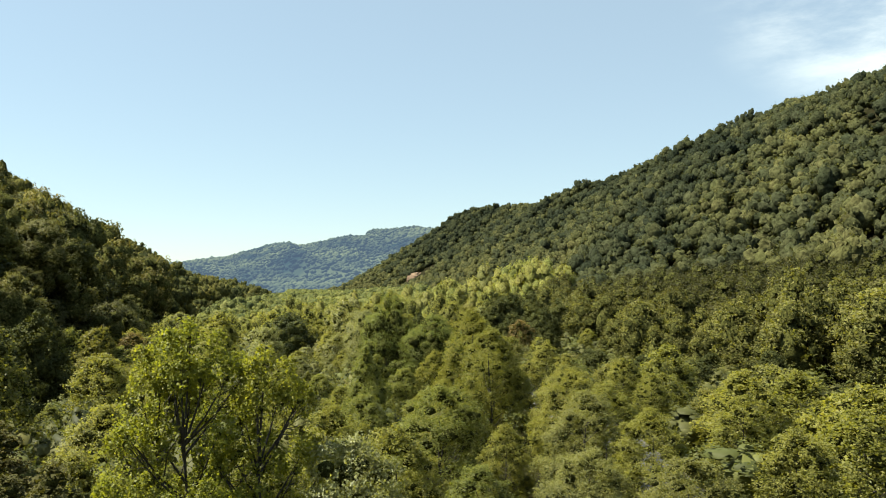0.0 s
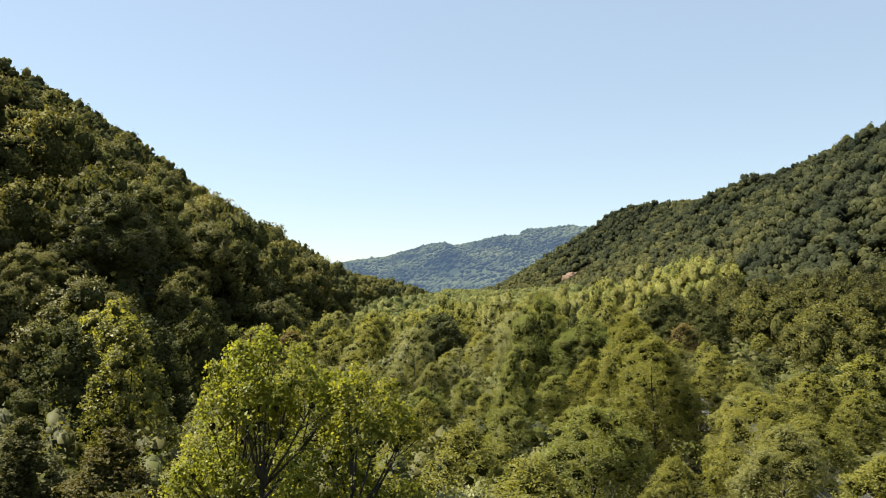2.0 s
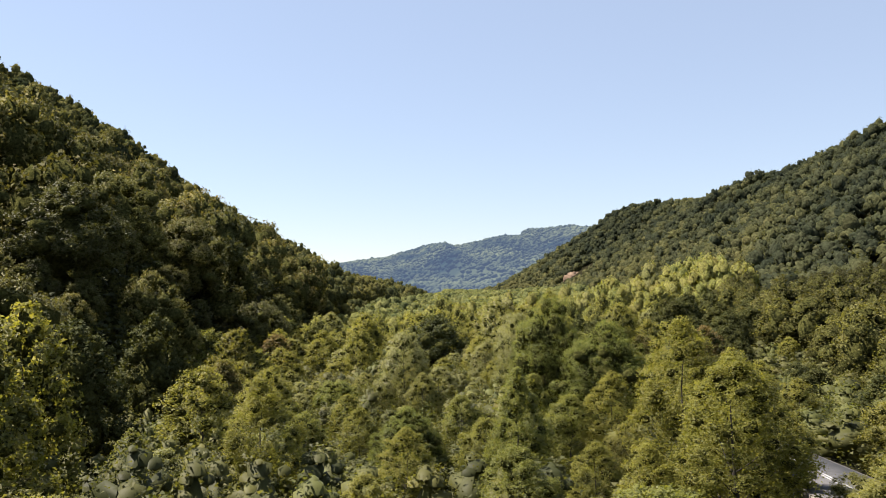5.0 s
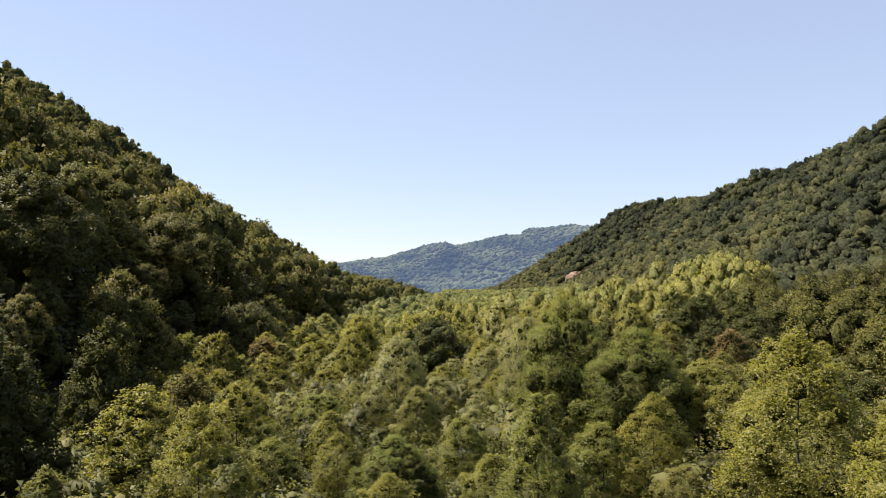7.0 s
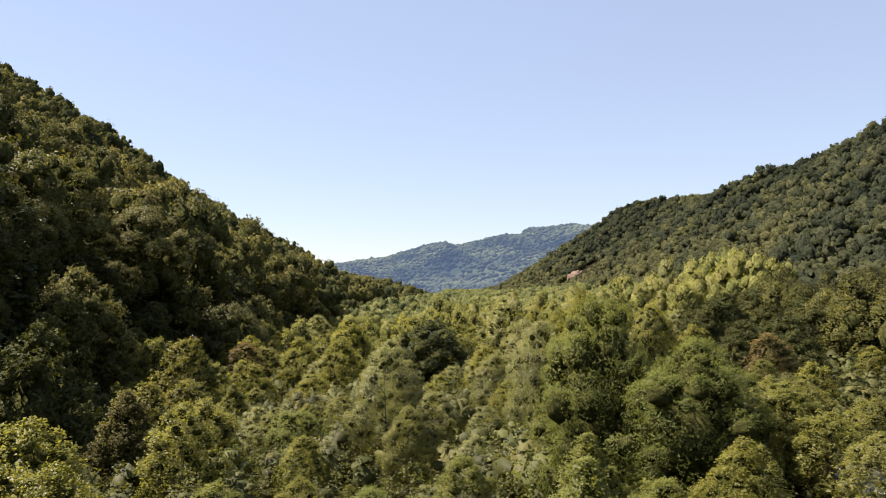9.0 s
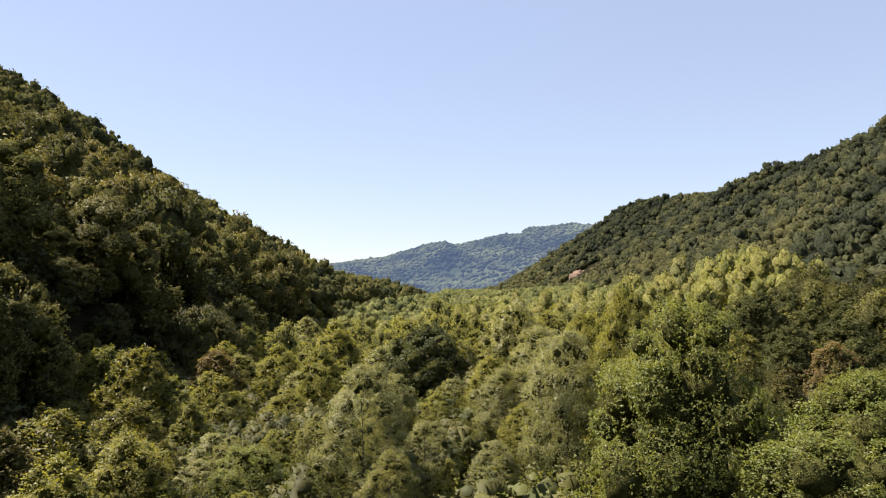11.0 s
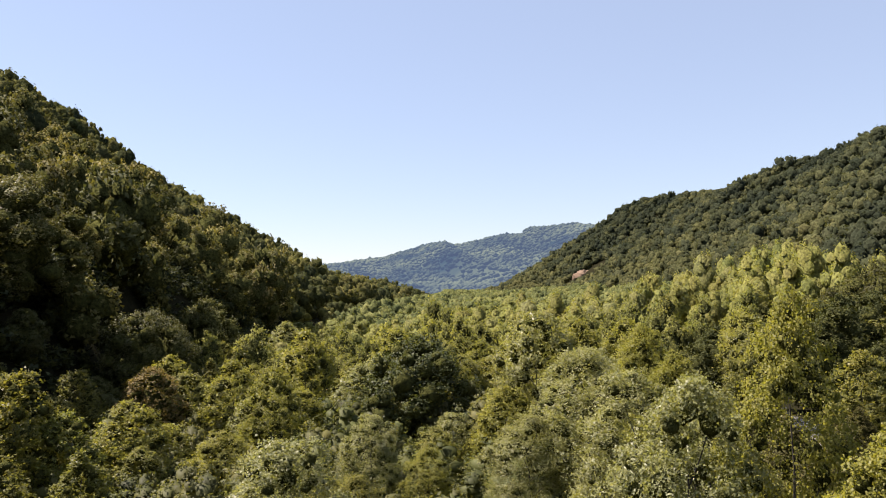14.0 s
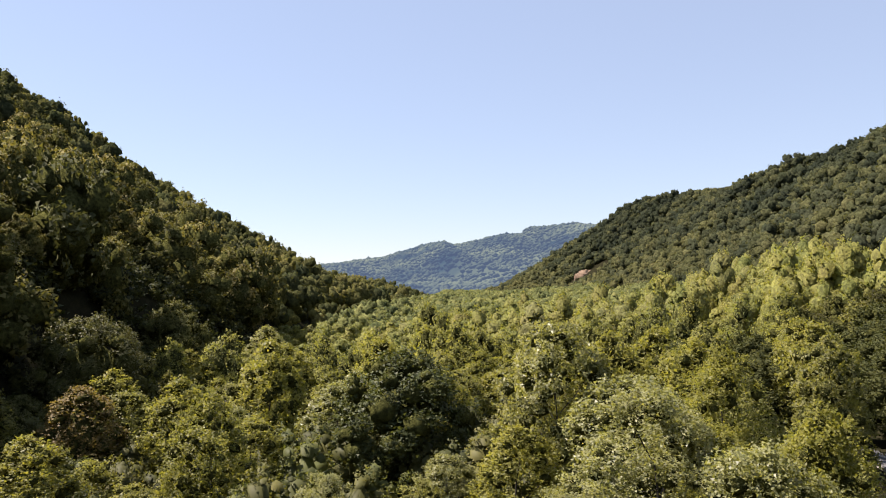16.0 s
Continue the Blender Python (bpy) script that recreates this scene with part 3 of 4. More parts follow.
MID = {
    "oval": kind(22, 15, 4.1, 1.2, "oval", 120, 9500, 0.28, 0.49, M_VALLEY, limbs=3, sides=3),
    "round": kind(23, 15, 4.5, 1.2, "round", 130, 11000, 0.28, 0.49, M_VALLEY, limbs=3, sides=3),
    "spire": kind(24, 15, 3.6, 1.0, "spire", 110, 9000, 0.28, 0.49, M_VALLEY, limbs=3, sides=3),
    "broad": kind(25, 15, 4.9, 1.6, "broad", 120, 11000, 0.28, 0.49, M_FRESH, limbs=5, sides=3),
    "grey": kind(26, 15, 4.4, 1.2, "round", 130, 11000, 0.27, 0.49, M_GREY, limbs=5, sides=3),
    "gold": kind(27, 15, 4.1, 1.0, "oval", 120, 9500, 0.28, 0.47, M_BRIGHT, limbs=3, sides=3),
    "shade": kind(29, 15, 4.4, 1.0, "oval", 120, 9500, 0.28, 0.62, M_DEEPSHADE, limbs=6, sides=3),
    "rust": kind(30, 15, 4.3, 1.2, "round", 120, 9500, 0.28, 0.6, M_RUST, limbs=4, sides=3),
    "dark": kind(28, 12, 5.2, 0.4, "round", 150, 15000, 0.26, 0.7, M_DARK, limbs=6, sides=3),
}
HILL = [kind(80 + i, 14, w, 0.8, sh, 120, 22000, 0.2, 0.66, m, limbs=4, sides=3, even=0.1) for i, (w, sh, m) in enumerate(
    [(6.2, "round", M_SLOPE), (5.2, "oval", M_SLOPE), (6.6, "dome", M_SLOPE), (5.8, "round", M_SLOPE)])]
LABELS = {
    "rust": "rusty brown-green broadleaf tree",
    "oval": "olive green leafy tree with an oval crown", "round": "round-crowned olive green broadleaf tree",
    "spire": "slender pointed green tree in the valley wood", "broad": "fresh green broad-crowned tree with open limbs",
    "grey": "grey-green tree with small pale glinting leaves", "gold": "yellow-green sunlit tree with an oval crown",
    "shade": "olive pointed tree with a slender trunk, shade put into its dark leaves", "dark": "dense dark green rounded tree in the valley", "open": "yellow-green tree with large translucent leaves and bare limbs",
}
PLACED = []


def put(name, x, y, rel, wide=1.0, near=None):
    """A tree by kind, place and the height of its top against the flight."""
    if name == "open":
        k = OPEN
    elif name in CLOSE and y < 182 and abs(x) < (17 if near is None else 13):
        k = CLOSE[name]
    else:
        use_near = name in NEAR and y < 205 and abs(x) < 36
        k = NEAR[name] if use_near else MID[name]
    h = CAM_Z + rel - float(height(x, y))
    r = min(wide * k[3] * math.sqrt(h / k[2]), 1.45 * k[3] * h / k[2])
    plant(k, x, y, top=CAM_Z + rel, wide=r * k[2] / (k[3] * h), label=LABELS[name])
    PLACED.append((x, y, r))


# trees that stand out: kind, place, height of the top, breadth
STAND_OUT = [
    ("open", -3.9, 25.8, 19.1, 1.05), ("open", -1.6, 25.6, 18.2, 0.95), ("gold", 3.5, 36, 13.6, 1.15), ("round", 7, 44, 14.4, 1.05), ("gold", 1, 46, 13.2, 1.1), ("oval", 6.5, 31, 12.8, 1.1), ("gold", -2.5, 38, 12.6, 1.1), ("shade", -9.5, 31, 13.4, 1.0), ("oval", -11, 45, 13.5, 1.1), ("spire", -23.6, 62.5, 17.6, 1.05), ("shade", -17.5, 47, 12.5, 1.2), ("shade", -13.5, 38, 11.5, 1.2), ("shade", -24, 50, 12.5, 1.2), ("oval", -36, 87, 18.6, 1.05), ("shade", -37, 80, 16.5, 1.0), ("gold", 12.0, 53.5, 17.2, 1.05),
    ("gold", 13.2, 58, 16.8, 0.8), ("gold", 9.0, 55, 13.5, 0.8), ("spire", 5, 79, 14.0, 1.0), ("gold", 12.9, 64.5, 18.2, 1.05),
    ("broad", 10.2, 109.5, 18.6, 0.96), ("broad", 15.4, 104, 16.2, 1.15), ("gold", 13.5, 89.5, 12.8, 1.0), ("spire", 7.4, 95.5, 11.8, 1.2),
    ("gold", 12.7, 131, 15.2, 0.9), ("gold", 13.0, 139.5, 19.4, 0.8), ("grey", 8.3, 138, 15.8, 0.95), ("grey", -8.5, 141, 12.9, 1.1),
    ("gold", -24.5, 98, 12.0, 1.2), ("shade", -32, 128, 9.8, 1.2), ("shade", -42, 132, 7.8, 1.2), ("oval", -31.6, 146.5, 6.6, 1.2),
    ("oval", -37.4, 144.4, 8.7, 1.3), ("round", -25.5, 160, 3.6, 1.5), ("gold", 5.5, 149, 8.6, 1.2), ("dark", -7.6, 213, 12.8, 1.35),
    ("grey", -9.3, 177, 8.3, 0.95), ("grey", 11, 183, 13.6, 1.25), ("gold", 3.2, 187, 9.6, 1.2), ("gold", 18.8, 195, 15.2, 1.1),
    ("gold", 8, 206, 16.0, 1.1), ("oval", 46.5, 160, 9.6, 1.2), ("round", 55, 204, 10.8, 1.3), ("round", 50, 250, 9.2, 1.4),
    ("oval", 37.5, 184, 13.5, 0.95), ("gold", 35.4, 77, 11.0, 1.04), ("oval", 30, 92, 12.0, 1.20),
    ("round", -57, 196, 10.6, 1.1), ("round", -44.5, 190, 6.5, 1.1), ("oval", -38.5, 197, 1.6, 1.4), ("oval", -52.5, 242, 8.4, 1.2),
    ("gold", -37.2, 228, 8.6, 1.2), ("gold", -32.3, 264, 10.4, 1.3), ("round", 37.6, 216, 15.8, 0.95), ("gold", 40.2, 226, 15.8, 0.95), ("oval", 35.2, 207.5, 15.0, 0.9), ("oval", 46, 241, 12.5, 0.9), ("shade", 46.5, 189, 12.0, 1.1), ("shade", 50.5, 198, 13.5, 1.1), ("shade", 57, 193, 14.5, 1.2), ("shade", 64, 200, 15.5, 1.2), ("shade", 53, 182, 12.5, 1.1), ("shade", 53, 224, 16.5, 1.2), ("shade", 59, 236, 18.0, 1.2), ("shade", 63, 221, 16.0, 1.2), ("shade", 68, 242, 18.5, 1.3), ("shade", 54, 212, 12.5, 1.1), ("shade", 60, 207, 14.0, 1.1), ("shade", 72, 225, 17.0, 1.2), ("round", 21, 104, 13.6, 1.04), ("shade", 20, 150, 12.0, 1.1), ("grey", 9.5, 154, 14.4, 1.1), ("grey", 13.5, 152, 12.2, 1.05), ("gold", 15.6, 166, 12.8, 1.2), ("grey", 4, 166, 10.0, 1.2), ("shade", 20.5, 159, 11.2, 1.0), ("gold", 12.2, 169, 13.0, 1.25), ("grey", 9.0, 167, 14.8, 1.3), ("grey", -2.4, 197, 5.4, 1.0), ("gold", 12.9, 158, 15.4, 1.0), ("gold", 14.3, 174, 16.3, 1.1), ("grey", 7.0, 196, 16.6, 1.1), ("oval", 13.2, 204, 15.6, 1.1), ("gold", 24.3, 233, 14.6, 1.2), ("gold", -12.5, 238, 13.0, 1.1), ("gold", -22.8, 196, 10.6, 1.05), ("gold", -23.5, 119.5, 9.8, 1.1), ("broad", -19.5, 146, 5.2, 1.2), ("oval", -4.9, 128, 8.4, 0.95), ("round", -48.5, 188.5, 11.0, 1.1), ("oval", -42, 202, 6.2, 1.3), ("rust", -49.5, 226, 7.6, 1.3), ("rust", 46, 174.5, 12.4, 1.0), ("shade", -43.4, 132, 15.8, 1.1), ("shade", -38, 100, 16.4, 1.1), ("grey", -55, 338, 10.0, 1.4), ("round", -61, 294, 7.2, 1.2), ("shade", 31, 162, 11.5, 1.3), ("grey", 15.6, 160, 11.0, 1.1),
    ("round", 9.6, 27, 14.2, 0.96), ("round", 11.2, 22.5, 14.8, 1.04), ("gold", 13.0, 29.5, 15.2, 1.00), ("oval", 13.6, 36, 15.3, 1.04), ("round", 23.2, 107, 13.4, 1.04), ("oval", 23.4, 113, 13.0, 1.3), ("gold", 23, 40, 14.0, 1.28),
    ("gold", 27, 47, 14.5, 1.28), ("oval", 20.3, 31, 14.0, 1.20), ("gold", 33, 50, 14.0, 1.28), ("round", 37, 60, 13.4, 1.28), ("round", 13.4, 40, 15.6, 1.08), ("oval", 15.0, 46.5, 15.2, 1.04), ("oval", 11.6, 33, 15.4, 1.04), ("round", 16.3, 53, 12.8, 0.96), ("gold", 25.5, 63, 14.0, 1.12),
    ("gold", 24.4, 55, 13.6, 1.12), ("oval", 16.8, 67, 13.2, 1.20), ("round", 19, 76, 13.2, 1.20), ("gold", 21, 86, 13.2, 1.20),
    ("oval", 29.5, 75, 12.8, 1.20), ("round", 22, 100, 12.4, 1.12), ("oval", 31, 104, 12.5, 1.20), ("gold", 22.6, 122, 11.6, 1.4), ("grey", -3.5, 146, 7.5, 1.2), ("oval", -3.8, 172, 6.5, 1.1), ("round", 21.8, 93.5, 12.4, 1.0), ("shade", 60, 246, 17.0, 1.3), ("shade", 55, 236, 13.5, 1.2), ("gold", 9.6, 39.5, 13.0, 1.1), ("oval", 18.0, 69, 13.0, 1.05), ("shade", 25.5, 137, 12.5, 1.3), ("shade", 29, 146, 12.0, 1.3), ("shade", 31, 153, 11.5, 1.2), ("open", -4.9, 26.6, 18.5, 0.8), ("oval", 17.2, 62.5, 14.0, 0.8), ("gold", -26.8, 232, 13.0, 1.15), ("gold", -49, 272, 6.6, 1.2), ("shade", 50, 222, 13.5, 1.2), ("round", 30.5, 40, 14.5, 1.20), ("gold", 25.5, 34, 14.0, 1.04), ("oval", 10.2, 90.5, 10.6, 1.1), ("broad", -4.5, 97, 8.5, 1.1), ("oval", 0.6, 105, 8.6, 1.0), ("gold", -10, 104, 7.6, 1.2), ("gold", -14.5, 82.5, 13.0, 1.1), ("oval", -28.5, 140.3, 7.4, 1.2), ("gold", -9.5, 121.6, 2.8, 1.3), ("grey", 1.2, 25, 15.0, 0.9), ("gold", 40, 86, 13.2, 1.04), ("oval", 2.8, 88, 9.0, 1.2), ("round", 13.2, 81, 10.0, 0.96),
]
for name, x, y, top, w in STAND_OUT:
    put(name, x, y, top - CAM_Z, w)


def in_view(x, y, margin=12):
    return -0.72 * y - margin < x < 0.95 * y + margin


def canopy(x, y):
    """How high the tops reach hereabouts, from the trees that stand out."""
    s = t = 0.0
    for _, a, b, top, _ in STAND_OUT:
        w = 1.0 / ((x - a) ** 2 + (y - b) ** 2 + 30.0)
        s, t = s + w * w * top, t + w * w
    return s / t


def open_view(x, y):
    """The gap beside the road."""
    return (164 < y < 214 and abs(x - 0.489 * (y - 123)) < 5.5)


rnd = random.Random(7)


def fill(limit, y0, y1, x0, x1, gap, power=1.0):
    """Trees between those that stand out."""
    tries = 0
    while len(PLACED) < limit and tries < 30000:
        tries += 1
        y = y0 + (y1 - y0) * rnd.random() ** power
        x = rnd.uniform(x0, x1)
        if not in_view(x, y, 6) or x < left_edge(y) + 2 or abs(x - road_x(y)) < 3.6 or open_view(x, y):
            continue
        if any((x - a) ** 2 + (y - b) ** 2 < (gap * (3.6 + r)) ** 2 for a, b, r in PLACED):
            continue
        foot = float(height(x, y))
        top = min(canopy(x, y), 17.0 if y > 45 else 15.0) - 1.5 - rnd.random() * 7.0
        if abs(x - 0.8) < 5:
            top = min(top, 14.0)
        top = max(top, foot + 6.0)
        if y > 214:
            top = min(max(top, foot + 11.0), foot + 16.0)
        name = rnd.choice(["oval", "round", "spire", "gold", "grey", "round", "oval", "gold"])
        # trees at the valley's sides mostly get the leaves with shade coloured in
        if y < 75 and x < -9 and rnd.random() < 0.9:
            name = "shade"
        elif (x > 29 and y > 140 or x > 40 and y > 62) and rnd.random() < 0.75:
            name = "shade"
        elif 2 < x < 22 and y < 120 and name in ("grey", "spire"):
            name = "gold"
        put(name, x, y, top - CAM_Z, rnd.uniform(1.0, 1.36), near=True)


fill(204, 8, 213, -62, 66, 0.86, 0.85)
fill(245, 205, 270, -60, 62, 0.74)

# trees on the lower hillside
HILL_PLACED = [(-47, 102, 20.6, 1.0), (-74, 166, 39.5, 1.3), (-84, 206, 47.0, 1.1), (-77, 236, 39.0, 1.25), (-63, 178, 22.8, 1.0), (-82, 266, 34.0, 1.2), (-61, 251, 15.5, 1.0), (-85, 322, 27.0, 1.1), (-68, 306, 17.0, 1.0)]
BOLD = list(HILL_PLACED)
tries = 0
while len(HILL_PLACED) < 74 and tries < 20000:
    tries += 1
    y = rnd.uniform(62, 240)
    x = left_edge(y) + 2 - (50 if y < 150 else 26) * rnd.random()
    if x < -0.72 * y - 14 or any((x - a) ** 2 + (y - b) ** 2 < 62 for a, b, c, d in HILL_PLACED):
        continue
    HILL_PLACED.append((x, y, float(height(x, y)) + (rnd.uniform(6.5, 9.5) if left_edge(y) - x < 18 else rnd.uniform(8, 14.5)), rnd.uniform(0.95, 1.3)))
for i, (x, y, top, w) in enumerate(HILL_PLACED):
    plant(HILL[i % 4], x, y, top=top, wide=w, label="leafy broadleaf tree rooted on the steep hillside", group="hillside trees")


# ---------------------------------------------------------------- woods past counting
def far_template(seed, clumps, leaves, size, shape, wide=1.0, tall=2.6, share=0.78, each=4, lit=False, even=0.35):
    """Unit tree with a crown radius of about 1: corners, faces, normals and slots. lit: the lumps themselves are leafy,
    otherwise coloured dark as a shaded inside.
    """
    rng = np.random.default_rng(seed)
    dims = (tall, wide, 0.1)
    cl, boughs = clumps_of(rng, dims, shape, clumps, each)
    lv, ln = leaves_on(rng, cl, leaves, size, dims, shape, sides=3, stray=0.02, loose=0.13, spray=3, even=even)
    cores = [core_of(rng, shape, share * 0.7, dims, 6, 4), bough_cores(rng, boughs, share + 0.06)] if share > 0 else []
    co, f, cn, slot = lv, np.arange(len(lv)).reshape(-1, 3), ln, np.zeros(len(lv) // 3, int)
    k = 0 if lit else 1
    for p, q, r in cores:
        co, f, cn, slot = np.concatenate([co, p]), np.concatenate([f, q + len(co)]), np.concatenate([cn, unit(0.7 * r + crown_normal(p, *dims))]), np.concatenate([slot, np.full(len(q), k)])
    return co, f, cn, slot


def woods(name, label, spots, templates, material, category="woodland", base_z=None, inner=None):
    """One mesh of many trees; spots: rows of x, y, crown radius, height stretch, tint."""
    rng = np.random.default_rng(len(spots))
    which = rng.integers(0, len(templates), len(spots))
    ang = rng.uniform(0, 6.28, len(spots))
    base, tris_all, tt, vs, ns, slots = 0, [], [], [], [], []
    for k, (p, f, nn, slot) in enumerate(templates):
        s = spots[which == k]
        if not len(s):
            continue
        a = ang[which == k]
        c, sn = np.cos(a)[:, None], np.sin(a)[:, None]
        r = s[:, 2:3]
        X = (p[:, 0] * c - p[:, 1] * sn) * r + s[:, 0:1]
        Y = (p[:, 0] * sn + p[:, 1] * c) * r + s[:, 1:2]
        foot = (height if base_z is None else base_z)(s[:, 0], s[:, 1])
        Z = p[:, 2] * r * s[:, 3:4] + foot[:, None] - 0.3
        vs.append(np.stack([X, Y, Z], -1).reshape(-1, 3))
        ns.append(np.stack([nn[:, 0] * c - nn[:, 1] * sn, nn[:, 0] * sn + nn[:, 1] * c, nn[:, 2] + 0 * c], -1).reshape(-1, 3))
        n, m = len(s), len(p)
        tris_all.append((f[None] + base + np.arange(n)[:, None, None] * m).reshape(-1, 3))
        tt.append(np.repeat(s[:, 4], len(f)))
        slots.append(np.tile(slot, n))
        base += n * m
    me = raw_mesh(name, np.concatenate(vs), np.zeros((0, 4), int), [material, inner or M_CROWN_SHADE], tris=np.concatenate(tris_all), tint=np.concatenate(tt), normals=np.concatenate(ns), second=np.concatenate(slots))
    return tagged(new(name, me), label, category, kind="stuff")


def scatter(seed, x0, x1, y0, y1, gap, keep, shake=0):
    """Places on a shaken grid, gap metres apart."""
    rng = np.random.default_rng(seed)
    xs, ys = np.meshgrid(np.arange(x0, x1, gap), np.arange(y0, y1, gap * 0.87))
    xs = xs + (np.arange(xs.shape[0]) % 2)[:, None] * gap * 0.5
    xs = (xs + rng.uniform(-0.38, 0.38, xs.shape) * gap).ravel()
    ys = (ys + rng.uniform(-0.38, 0.38, ys.shape) * gap).ravel()
    m = keep(xs, ys)
    if shake:
        xs, ys = xs + rng.normal(size=len(xs)) * shake, ys + rng.normal(size=len(ys)) * shake
    return xs[m], ys[m], rng


def spots_of(xs, ys, rng, r0, r1, s0, s1, tints=None):
    n = len(xs)
    t = rng.random(n) if tints is None else tints
    return np.stack([xs, ys, rng.uniform(r0, r1, n), rng.uniform(s0, s1, n), t], 1)


def wedge(x, y, m=25):
    return (x > -0.74 * y - m) & (x < 0.98 * y + m)


FINEST = [far_template(130 + i, 40, 760, 0.08, s, share=0.0) for i, s in enumerate(["round", "dome", "oval"])]
GROVE = [far_template(34 + i, 60, 2100, 0.088, s, tall=3.0, share=0.66) for i, s in enumerate(["round", "oval", "spire", "round", "oval"])]
MIDW = [far_template(40 + i, 45, 640, 0.105, s, tall=2.9, share=0.86, each=3, lit=True) for i, s in enumerate(["round", "oval", "oval", "round", "spire", "oval"])]
HILLW = [far_template(70 + i, 48, 1300, 0.105, s, tall=2.3, share=0.72, each=3, even=0.08) for i, s in enumerate(["round", "dome", "broad", "round", "dome"])]
DARKW = [far_template(50 + i, 30, 220, 0.28, s, tall=2.2, share=0.66) for i, s in enumerate(["dome", "round", "dome"])]
FARW = [far_template(60 + i, 24, 96, 0.14, s, tall=1.6, share=0.86, each=3, lit=True, even=0.3) for i, s in enumerate(["dome", "round", "round", "dome", "oval", "dome"])]


def clear(x, y):
    """Away from the road and from the trees that stand out."""
    m = abs(x - road_x(y)) > 4.3
    for _, a, b, _, _ in STAND_OUT:
        m &= (x - a) ** 2 + (y - b) ** 2 > 22
    return m


def apart(x, y):
    """Away from the bold trees of the hillside."""
    m = np.ones(np.shape(x), bool)
    for a, b, _, _ in BOLD:
        m &= (x - a) ** 2 + (y - b) ** 2 > 110
    return m


# low trees that close the canopy between the counted ones
def between(x, y):
    m = (x > -0.72 * y - 16) & (x < 0.95 * y + 12) & (x > left_edge(y) + 1) & (abs(x - road_x(y)) > 4.4) & ~((y > 150) & (y < 216) & (abs(x - 0.489 * (y - 123)) < 7.5))
    for a, b, _ in PLACED:
        m &= (x - a) ** 2 + (y - b) ** 2 > 9.5
    return m


LOWER = [far_template(150 + i, 42, 760, 0.092, s, tall=2.7, share=0.6, each=3, lit=True) for i, s in enumerate(["round", "oval", "dome", "spire"])]
xs, ys, rg = scatter(21, -64, 64, 6, 264, 5.8, between)
rows = spots_of(xs, ys, rg, 2.5, 3.5, 0.75, 1.0)
tops = np.array([canopy(a, b) for a, b in zip(xs, ys)])
rows[:, 3] = np.minimum(rows[:, 3], np.maximum(tops - 4.5 - height(xs, ys), 3.0) / (2.7 * rows[:, 2]))
woods("woods_understorey", "low olive green trees filling the gaps between taller valley trees", rows, LOWER, M_UNDER, "undergrowth")
# young growth between the counted trees
xs, ys, rg = scatter(6, -60, 66, 14, 236, 8.5, lambda x, y: (x > -0.72 * y - 6) & (x < 0.95 * y + 6) & (x > left_edge(y)) & (abs(x - road_x(y)) > 4.0) & ~((y > 164) & (y < 215) & (abs(x - 0.489 * (y - 123)) < 6)))
spots = spots_of(xs, ys, rg, 1.7, 2.5, 0.7, 1.1)
spots[:, 2] *= np.interp(ys, [30, 60], [0.5, 1.0])
woods("young_growth", "tangled green saplings and shrubs under the valley trees", spots, FINEST, M_UNDER, "undergrowth")
xs, ys, rg = scatter(9, -120, -40, 90, 400, 5.6, lambda x, y: wedge(x, y) & (x < left_edge(y) + 2) & (x > left_edge(y) - 30))
woods("bank_growth", "shrubs clinging to the steep bank, its shade put into their dark leaves", spots_of(xs, ys, rg, 2.2, 3.6, 0.6, 0.95), DARKW, M_BANK, "undergrowth")
rg = np.random.default_rng(12)
gx, gy = rg.uniform(-62, 70, 110000), rg.uniform(10, 220, 110000)
ok = (gx > -0.72 * gy - 8) & (gx < 0.95 * gy + 8) & (abs(gx - road_x(gy)) > 3.2)
gx, gy = gx[ok], gy[ok]
gz = height(gx, gy) + 0.05 + 1.3 * rg.random(len(gx)) ** 1.6
c0 = np.stack([gx, gy, gz], 1)
up = unit(rg.normal(size=c0.shape) * 0.5 + np.array([0, 0, 1.0]))
s1 = unit(np.cross(up, rg.normal(size=c0.shape)))
s2 = np.cross(up, s1)
sz = rg.uniform(0.14, 0.32, (len(gx), 1))
co = np.stack([c0 + s1 * sz * 0.6, c0 - s1 * sz * 0.3 + s2 * sz * 0.45, c0 - s1 * sz * 0.3 - s2 * sz * 0.45], 1).reshape(-1, 3)
me = raw_mesh("ground_cover", co, np.zeros((0, 4), int), [M_UNDER], tris=np.arange(len(co)).reshape(-1, 3), tint=rg.random(len(gx)), normals=np.repeat(up, 3, axis=0))
tagged(new("ground_cover", me), "low leafy ferns and weeds on the forest floor", "undergrowth", kind="stuff")
# hillside beside the valley
xs, ys, rg = scatter(1, -330, -60, 60, 430, 16.5, lambda x, y: wedge(x, y) & (x < left_edge(y) - 6) & ((x < left_edge(y) - 46) | ((y > 150) & (x < left_edge(y) - 20)) | (y > 240)) & (x > left_edge(y) - 205) & apart(x, y))
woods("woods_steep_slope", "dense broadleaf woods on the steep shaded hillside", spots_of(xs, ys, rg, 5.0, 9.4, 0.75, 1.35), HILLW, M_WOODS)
xs, ys, rg = scatter(2, -700, -60, 430, 1050, 11.5, lambda x, y: wedge(x, y) & (x < left_edge(y) - 3) & (x > left_edge(y) - np.where((y > 560) & (y < 740), 345, 230)))
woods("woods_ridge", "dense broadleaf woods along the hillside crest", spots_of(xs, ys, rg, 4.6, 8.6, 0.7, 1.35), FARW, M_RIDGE)
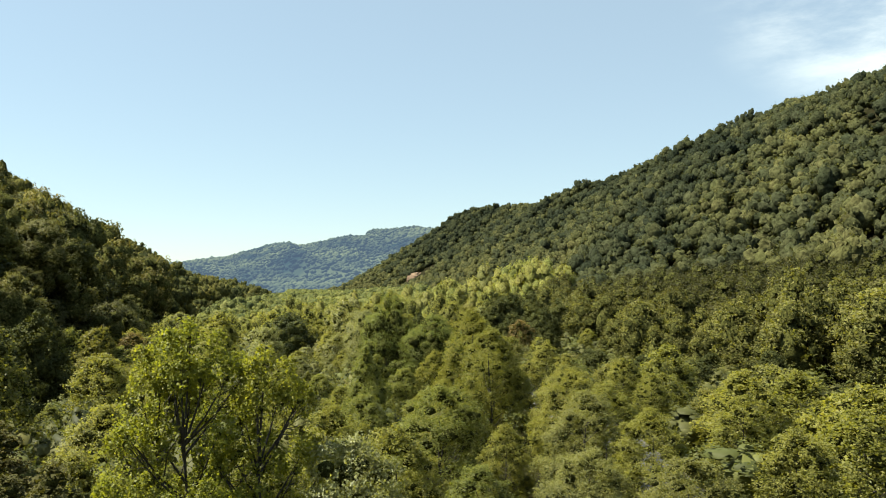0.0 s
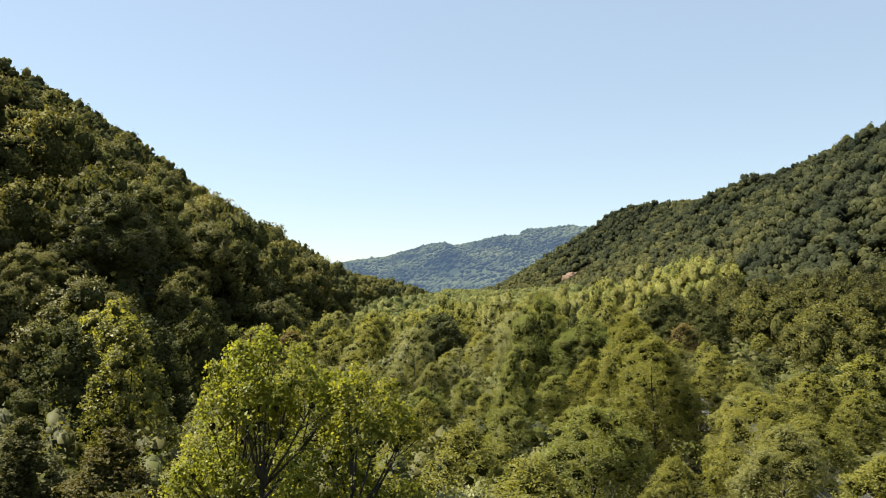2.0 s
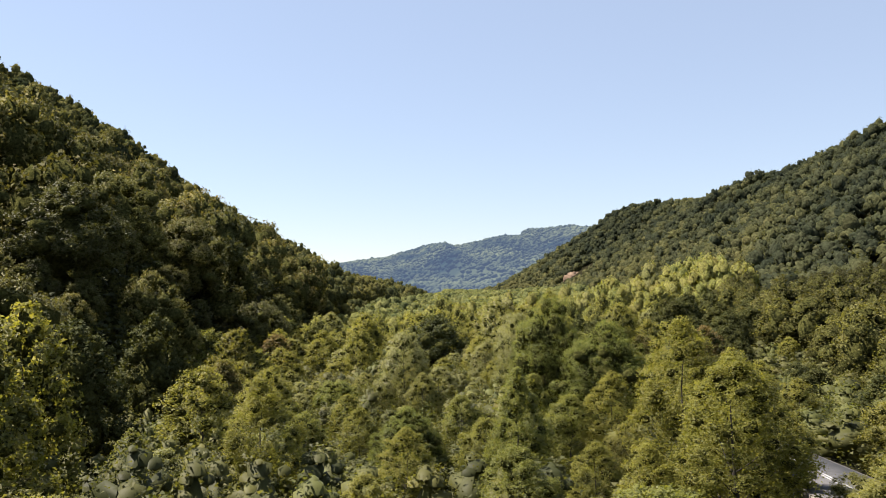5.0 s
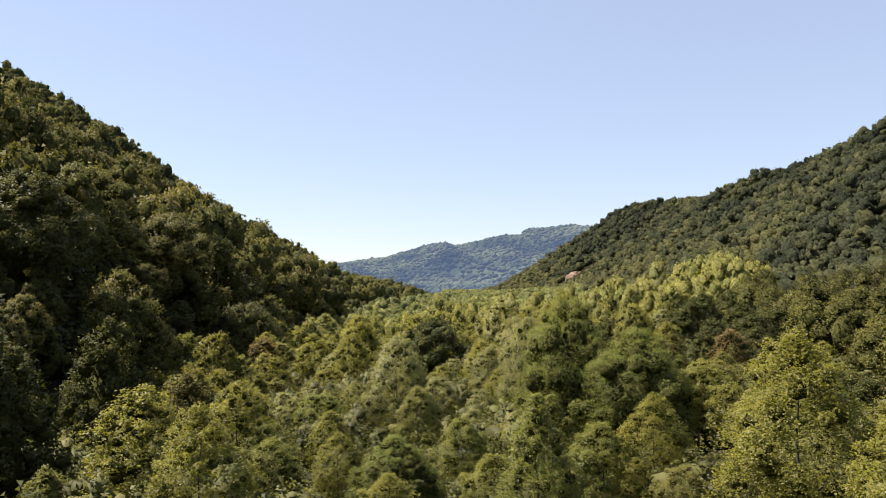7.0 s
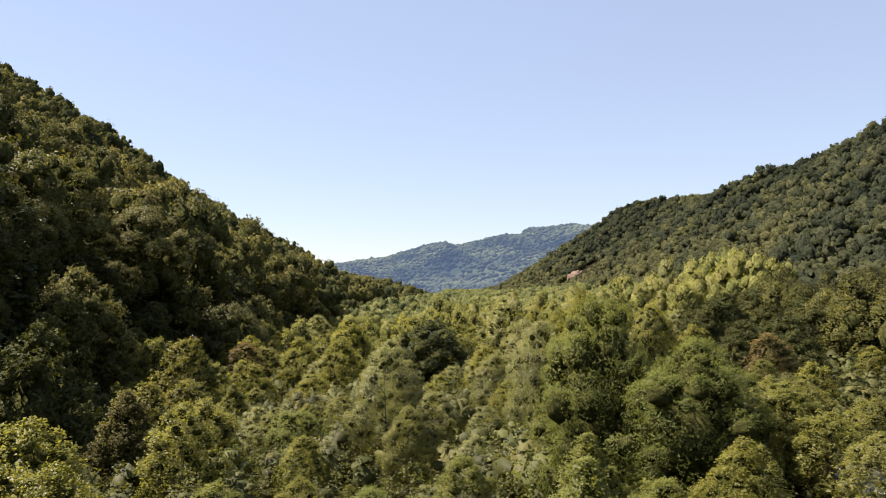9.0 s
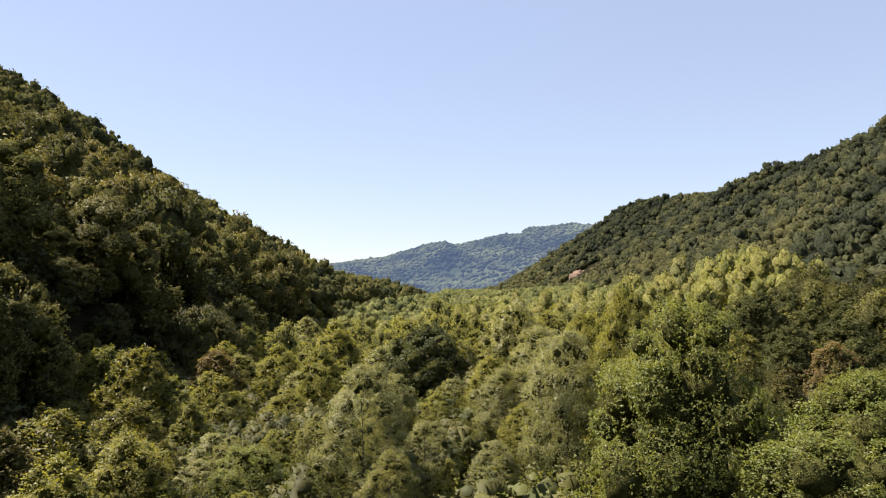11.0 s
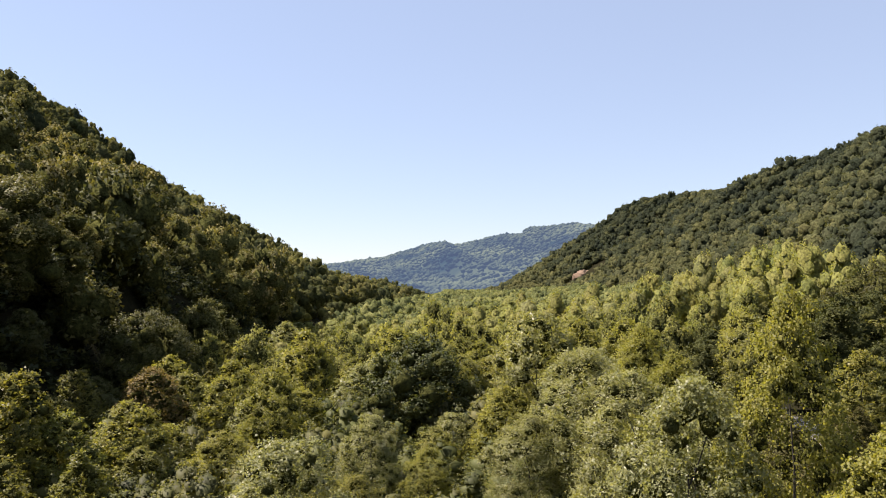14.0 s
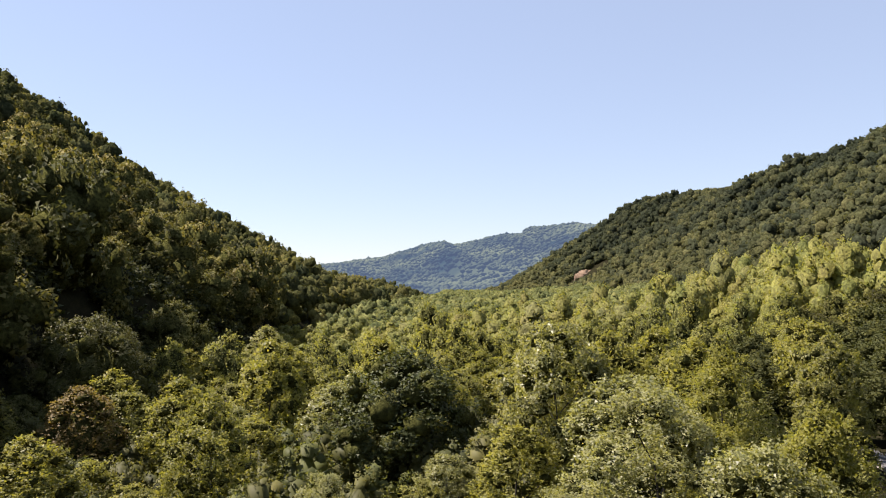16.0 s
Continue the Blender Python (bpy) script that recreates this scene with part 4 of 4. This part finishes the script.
# valley floor beyond the counted trees and the gentle slope
xs, ys, rg = scatter(7, -60, 110, 90, 300, 8.0, lambda x, y: wedge(x, y, 0) & (x > left_edge(y) + 1) & ((x > 63) | (y > 262)) & (x < 62 + 0.12 * y) & clear(x, y))
spots = spots_of(xs, ys, rg, 3.0, 4.9, 0.8, 1.35)
woods("woods_valley_floor", "olive and yellow-green young woods across the valley floor", spots[xs <= 63], GROVE, M_NEARFOOT)
rows = spots[xs > 63] * np.array([1, 1, 1.15, 0.78, 1])
# tints darken away from the road, putting the slope's shade into the leaves
rows[:, 4] = np.clip(0.72 - (rows[:, 0] - 62) / 55 * smooth(60, 220, rows[:, 1]) + 0.6 * (rows[:, 4] - 0.5), 0, 1)
woods("woods_roadside", "olive green woods rising beyond the road", rows, GROVE, M_FOOT)
xs, ys, rg = scatter(3, -130, 200, 60, 480, 9.2, lambda x, y: wedge(x, y, 8) & (x > left_edge(y) - 3) & (x < np.minimum(right_edge(y) + 26, 0.33 * y)) & (y > 300) & (abs(x - road_x(y)) > 4.5))
spots = spots_of(xs, ys, rg, 3.2, 5.6, 0.8, 1.3)
spots[:, 3] *= np.interp(xs, [-60, -20, 40, 62, 100], [0.55, 0.75, 1.0, 1.05, 1.22])
woods("woods_valley", "yellow-green young woods filling the valley floor", spots, MIDW, M_GROVE)
xs, ys, rg = scatter(10, 60, 200, 60, 300, 7.8, lambda x, y: wedge(x, y, 4) & (x > 67) & (x >= 62 + 0.12 * y) & (x < right_edge(y) + 15))
# same darkening uphill: shaded trees by tint
tints = np.clip(0.70 - (xs - 62) / 55 * smooth(60, 220, ys) + 0.6 * (rg.random(len(xs)) - 0.5), 0, 1)
woods("woods_slope_foot", "olive green woods at the foot of the long hillside", spots_of(xs, ys, rg, 3.8, 5.8, 0.6, 0.95, tints), GROVE, M_FOOT)
xs, ys, rg = scatter(4, -160, 200, 480, 1720, 12.6, lambda x, y: (x > left_edge(y) - 3) & (x < right_edge(y) + 10))
woods("woods_valley_head", "green woods at the head of the valley", spots_of(xs, ys, rg, 4.5, 7.6, 0.8, 1.15), FARW, M_HEAD)
# behind the start and beside it
xs, ys, rg = scatter(13, -60, 150, -110, 130, 8.0, lambda x, y: (x > left_edge(y) - 25) & ~wedge(x, y, 5) & (abs(x - road_x(y)) > 5))
spots = spots_of(xs, ys, rg, 3.4, 5.0, 0.9, 1.3)
woods("woods_lower_valley", "olive green woods filling the lower valley", spots, FARW, M_FOOT)
# the long slope opposite
xs, ys, rg = scatter(5, 0, 560, 120, 1700, 10.2, lambda x, y: wedge(x, y) & (x > np.where(y < 480, np.where(y > 300, np.minimum(right_edge(y) + 26, 0.33 * y) + 4, right_edge(y) + 15), right_edge(y) + 8)) & (x < right_edge(y) + 340) & ~((abs(x - 144 - 0.05 * (y - 1150)) < 27) & (y > 1030) & (y < 1162)))
tints = np.clip(0.42 + 0.24 * swell(xs, ys, 150, 11) + 0.6 * (rg.random(len(xs)) - 0.5) + 0.25 * smooth(120, 0, xs - right_edge(ys)), 0, 1)
woods("woods_long_slope", "dense green woods covering the long sunlit hillside", spots_of(xs, ys, rg, 4.2, 8.0, 0.8, 1.3, tints), FARW, M_DISTANT)
# crowns on the far mountain
xs, ys, rg = scatter(8, -900, 1100, 1760, 3440, 15.0, lambda x, y: (x > -0.2 * y) & (x < 0.2 * y), shake=16)


def ball(seed):
    p, f, nn = bough_cores(np.random.default_rng(seed), np.array([(0, 0, 0.7, 1.0), (0.5, 0.4, 0.4, 0.7)]), 1.0, (OCT_V, OCT_F))
    return p, f, nn, np.zeros(len(f), int)


FARTHEST = [ball(90 + i) for i in range(5)]
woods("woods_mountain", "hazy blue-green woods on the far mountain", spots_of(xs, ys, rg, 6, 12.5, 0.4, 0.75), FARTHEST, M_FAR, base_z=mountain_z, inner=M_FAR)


# ---------------------------------------------------------------- bare cut in the slope
def clearing():
    """A bank of bare clay cut into the hillside, with a shelf of rough grass before it."""
    u, v = np.meshgrid(np.linspace(-1, 1, 25), np.linspace(0, 1, 13))
    wide = 15 * (1 - 0.3 * v) * (1 + 0.12 * np.sin(v * 7))
    x = 146 + u * wide + 3 * v
    y = 1138 + 14 * v + 2.5 * np.sin(u * 5)
    face = 4.5 * smooth(0.3, 0.9, v) * (1 - 0.45 * np.abs(u) ** 3)
    z = float(height(146, 1138)) + 1.5 + 0.03 * (x - 146) + face + 0.6 * swell(x, y, 7, 4)
    z[0] -= 6
    z[-1] -= 14
    z[:, 0] -= 6
    z[:, -1] -= 6
    i = (np.arange(12)[:, None] * 25 + np.arange(24)[None, :]).ravel()
    me = raw_mesh("clay_bank", np.stack([x, y, z], -1).reshape(-1, 3), np.stack([i, i + 1, i + 26, i + 25], 1), [M_CLAY], shade=True)
    tagged(new("clay_bank", me), "bare reddish clay bank cut into the wooded hillside", "bank", kind="structure")


clearing()
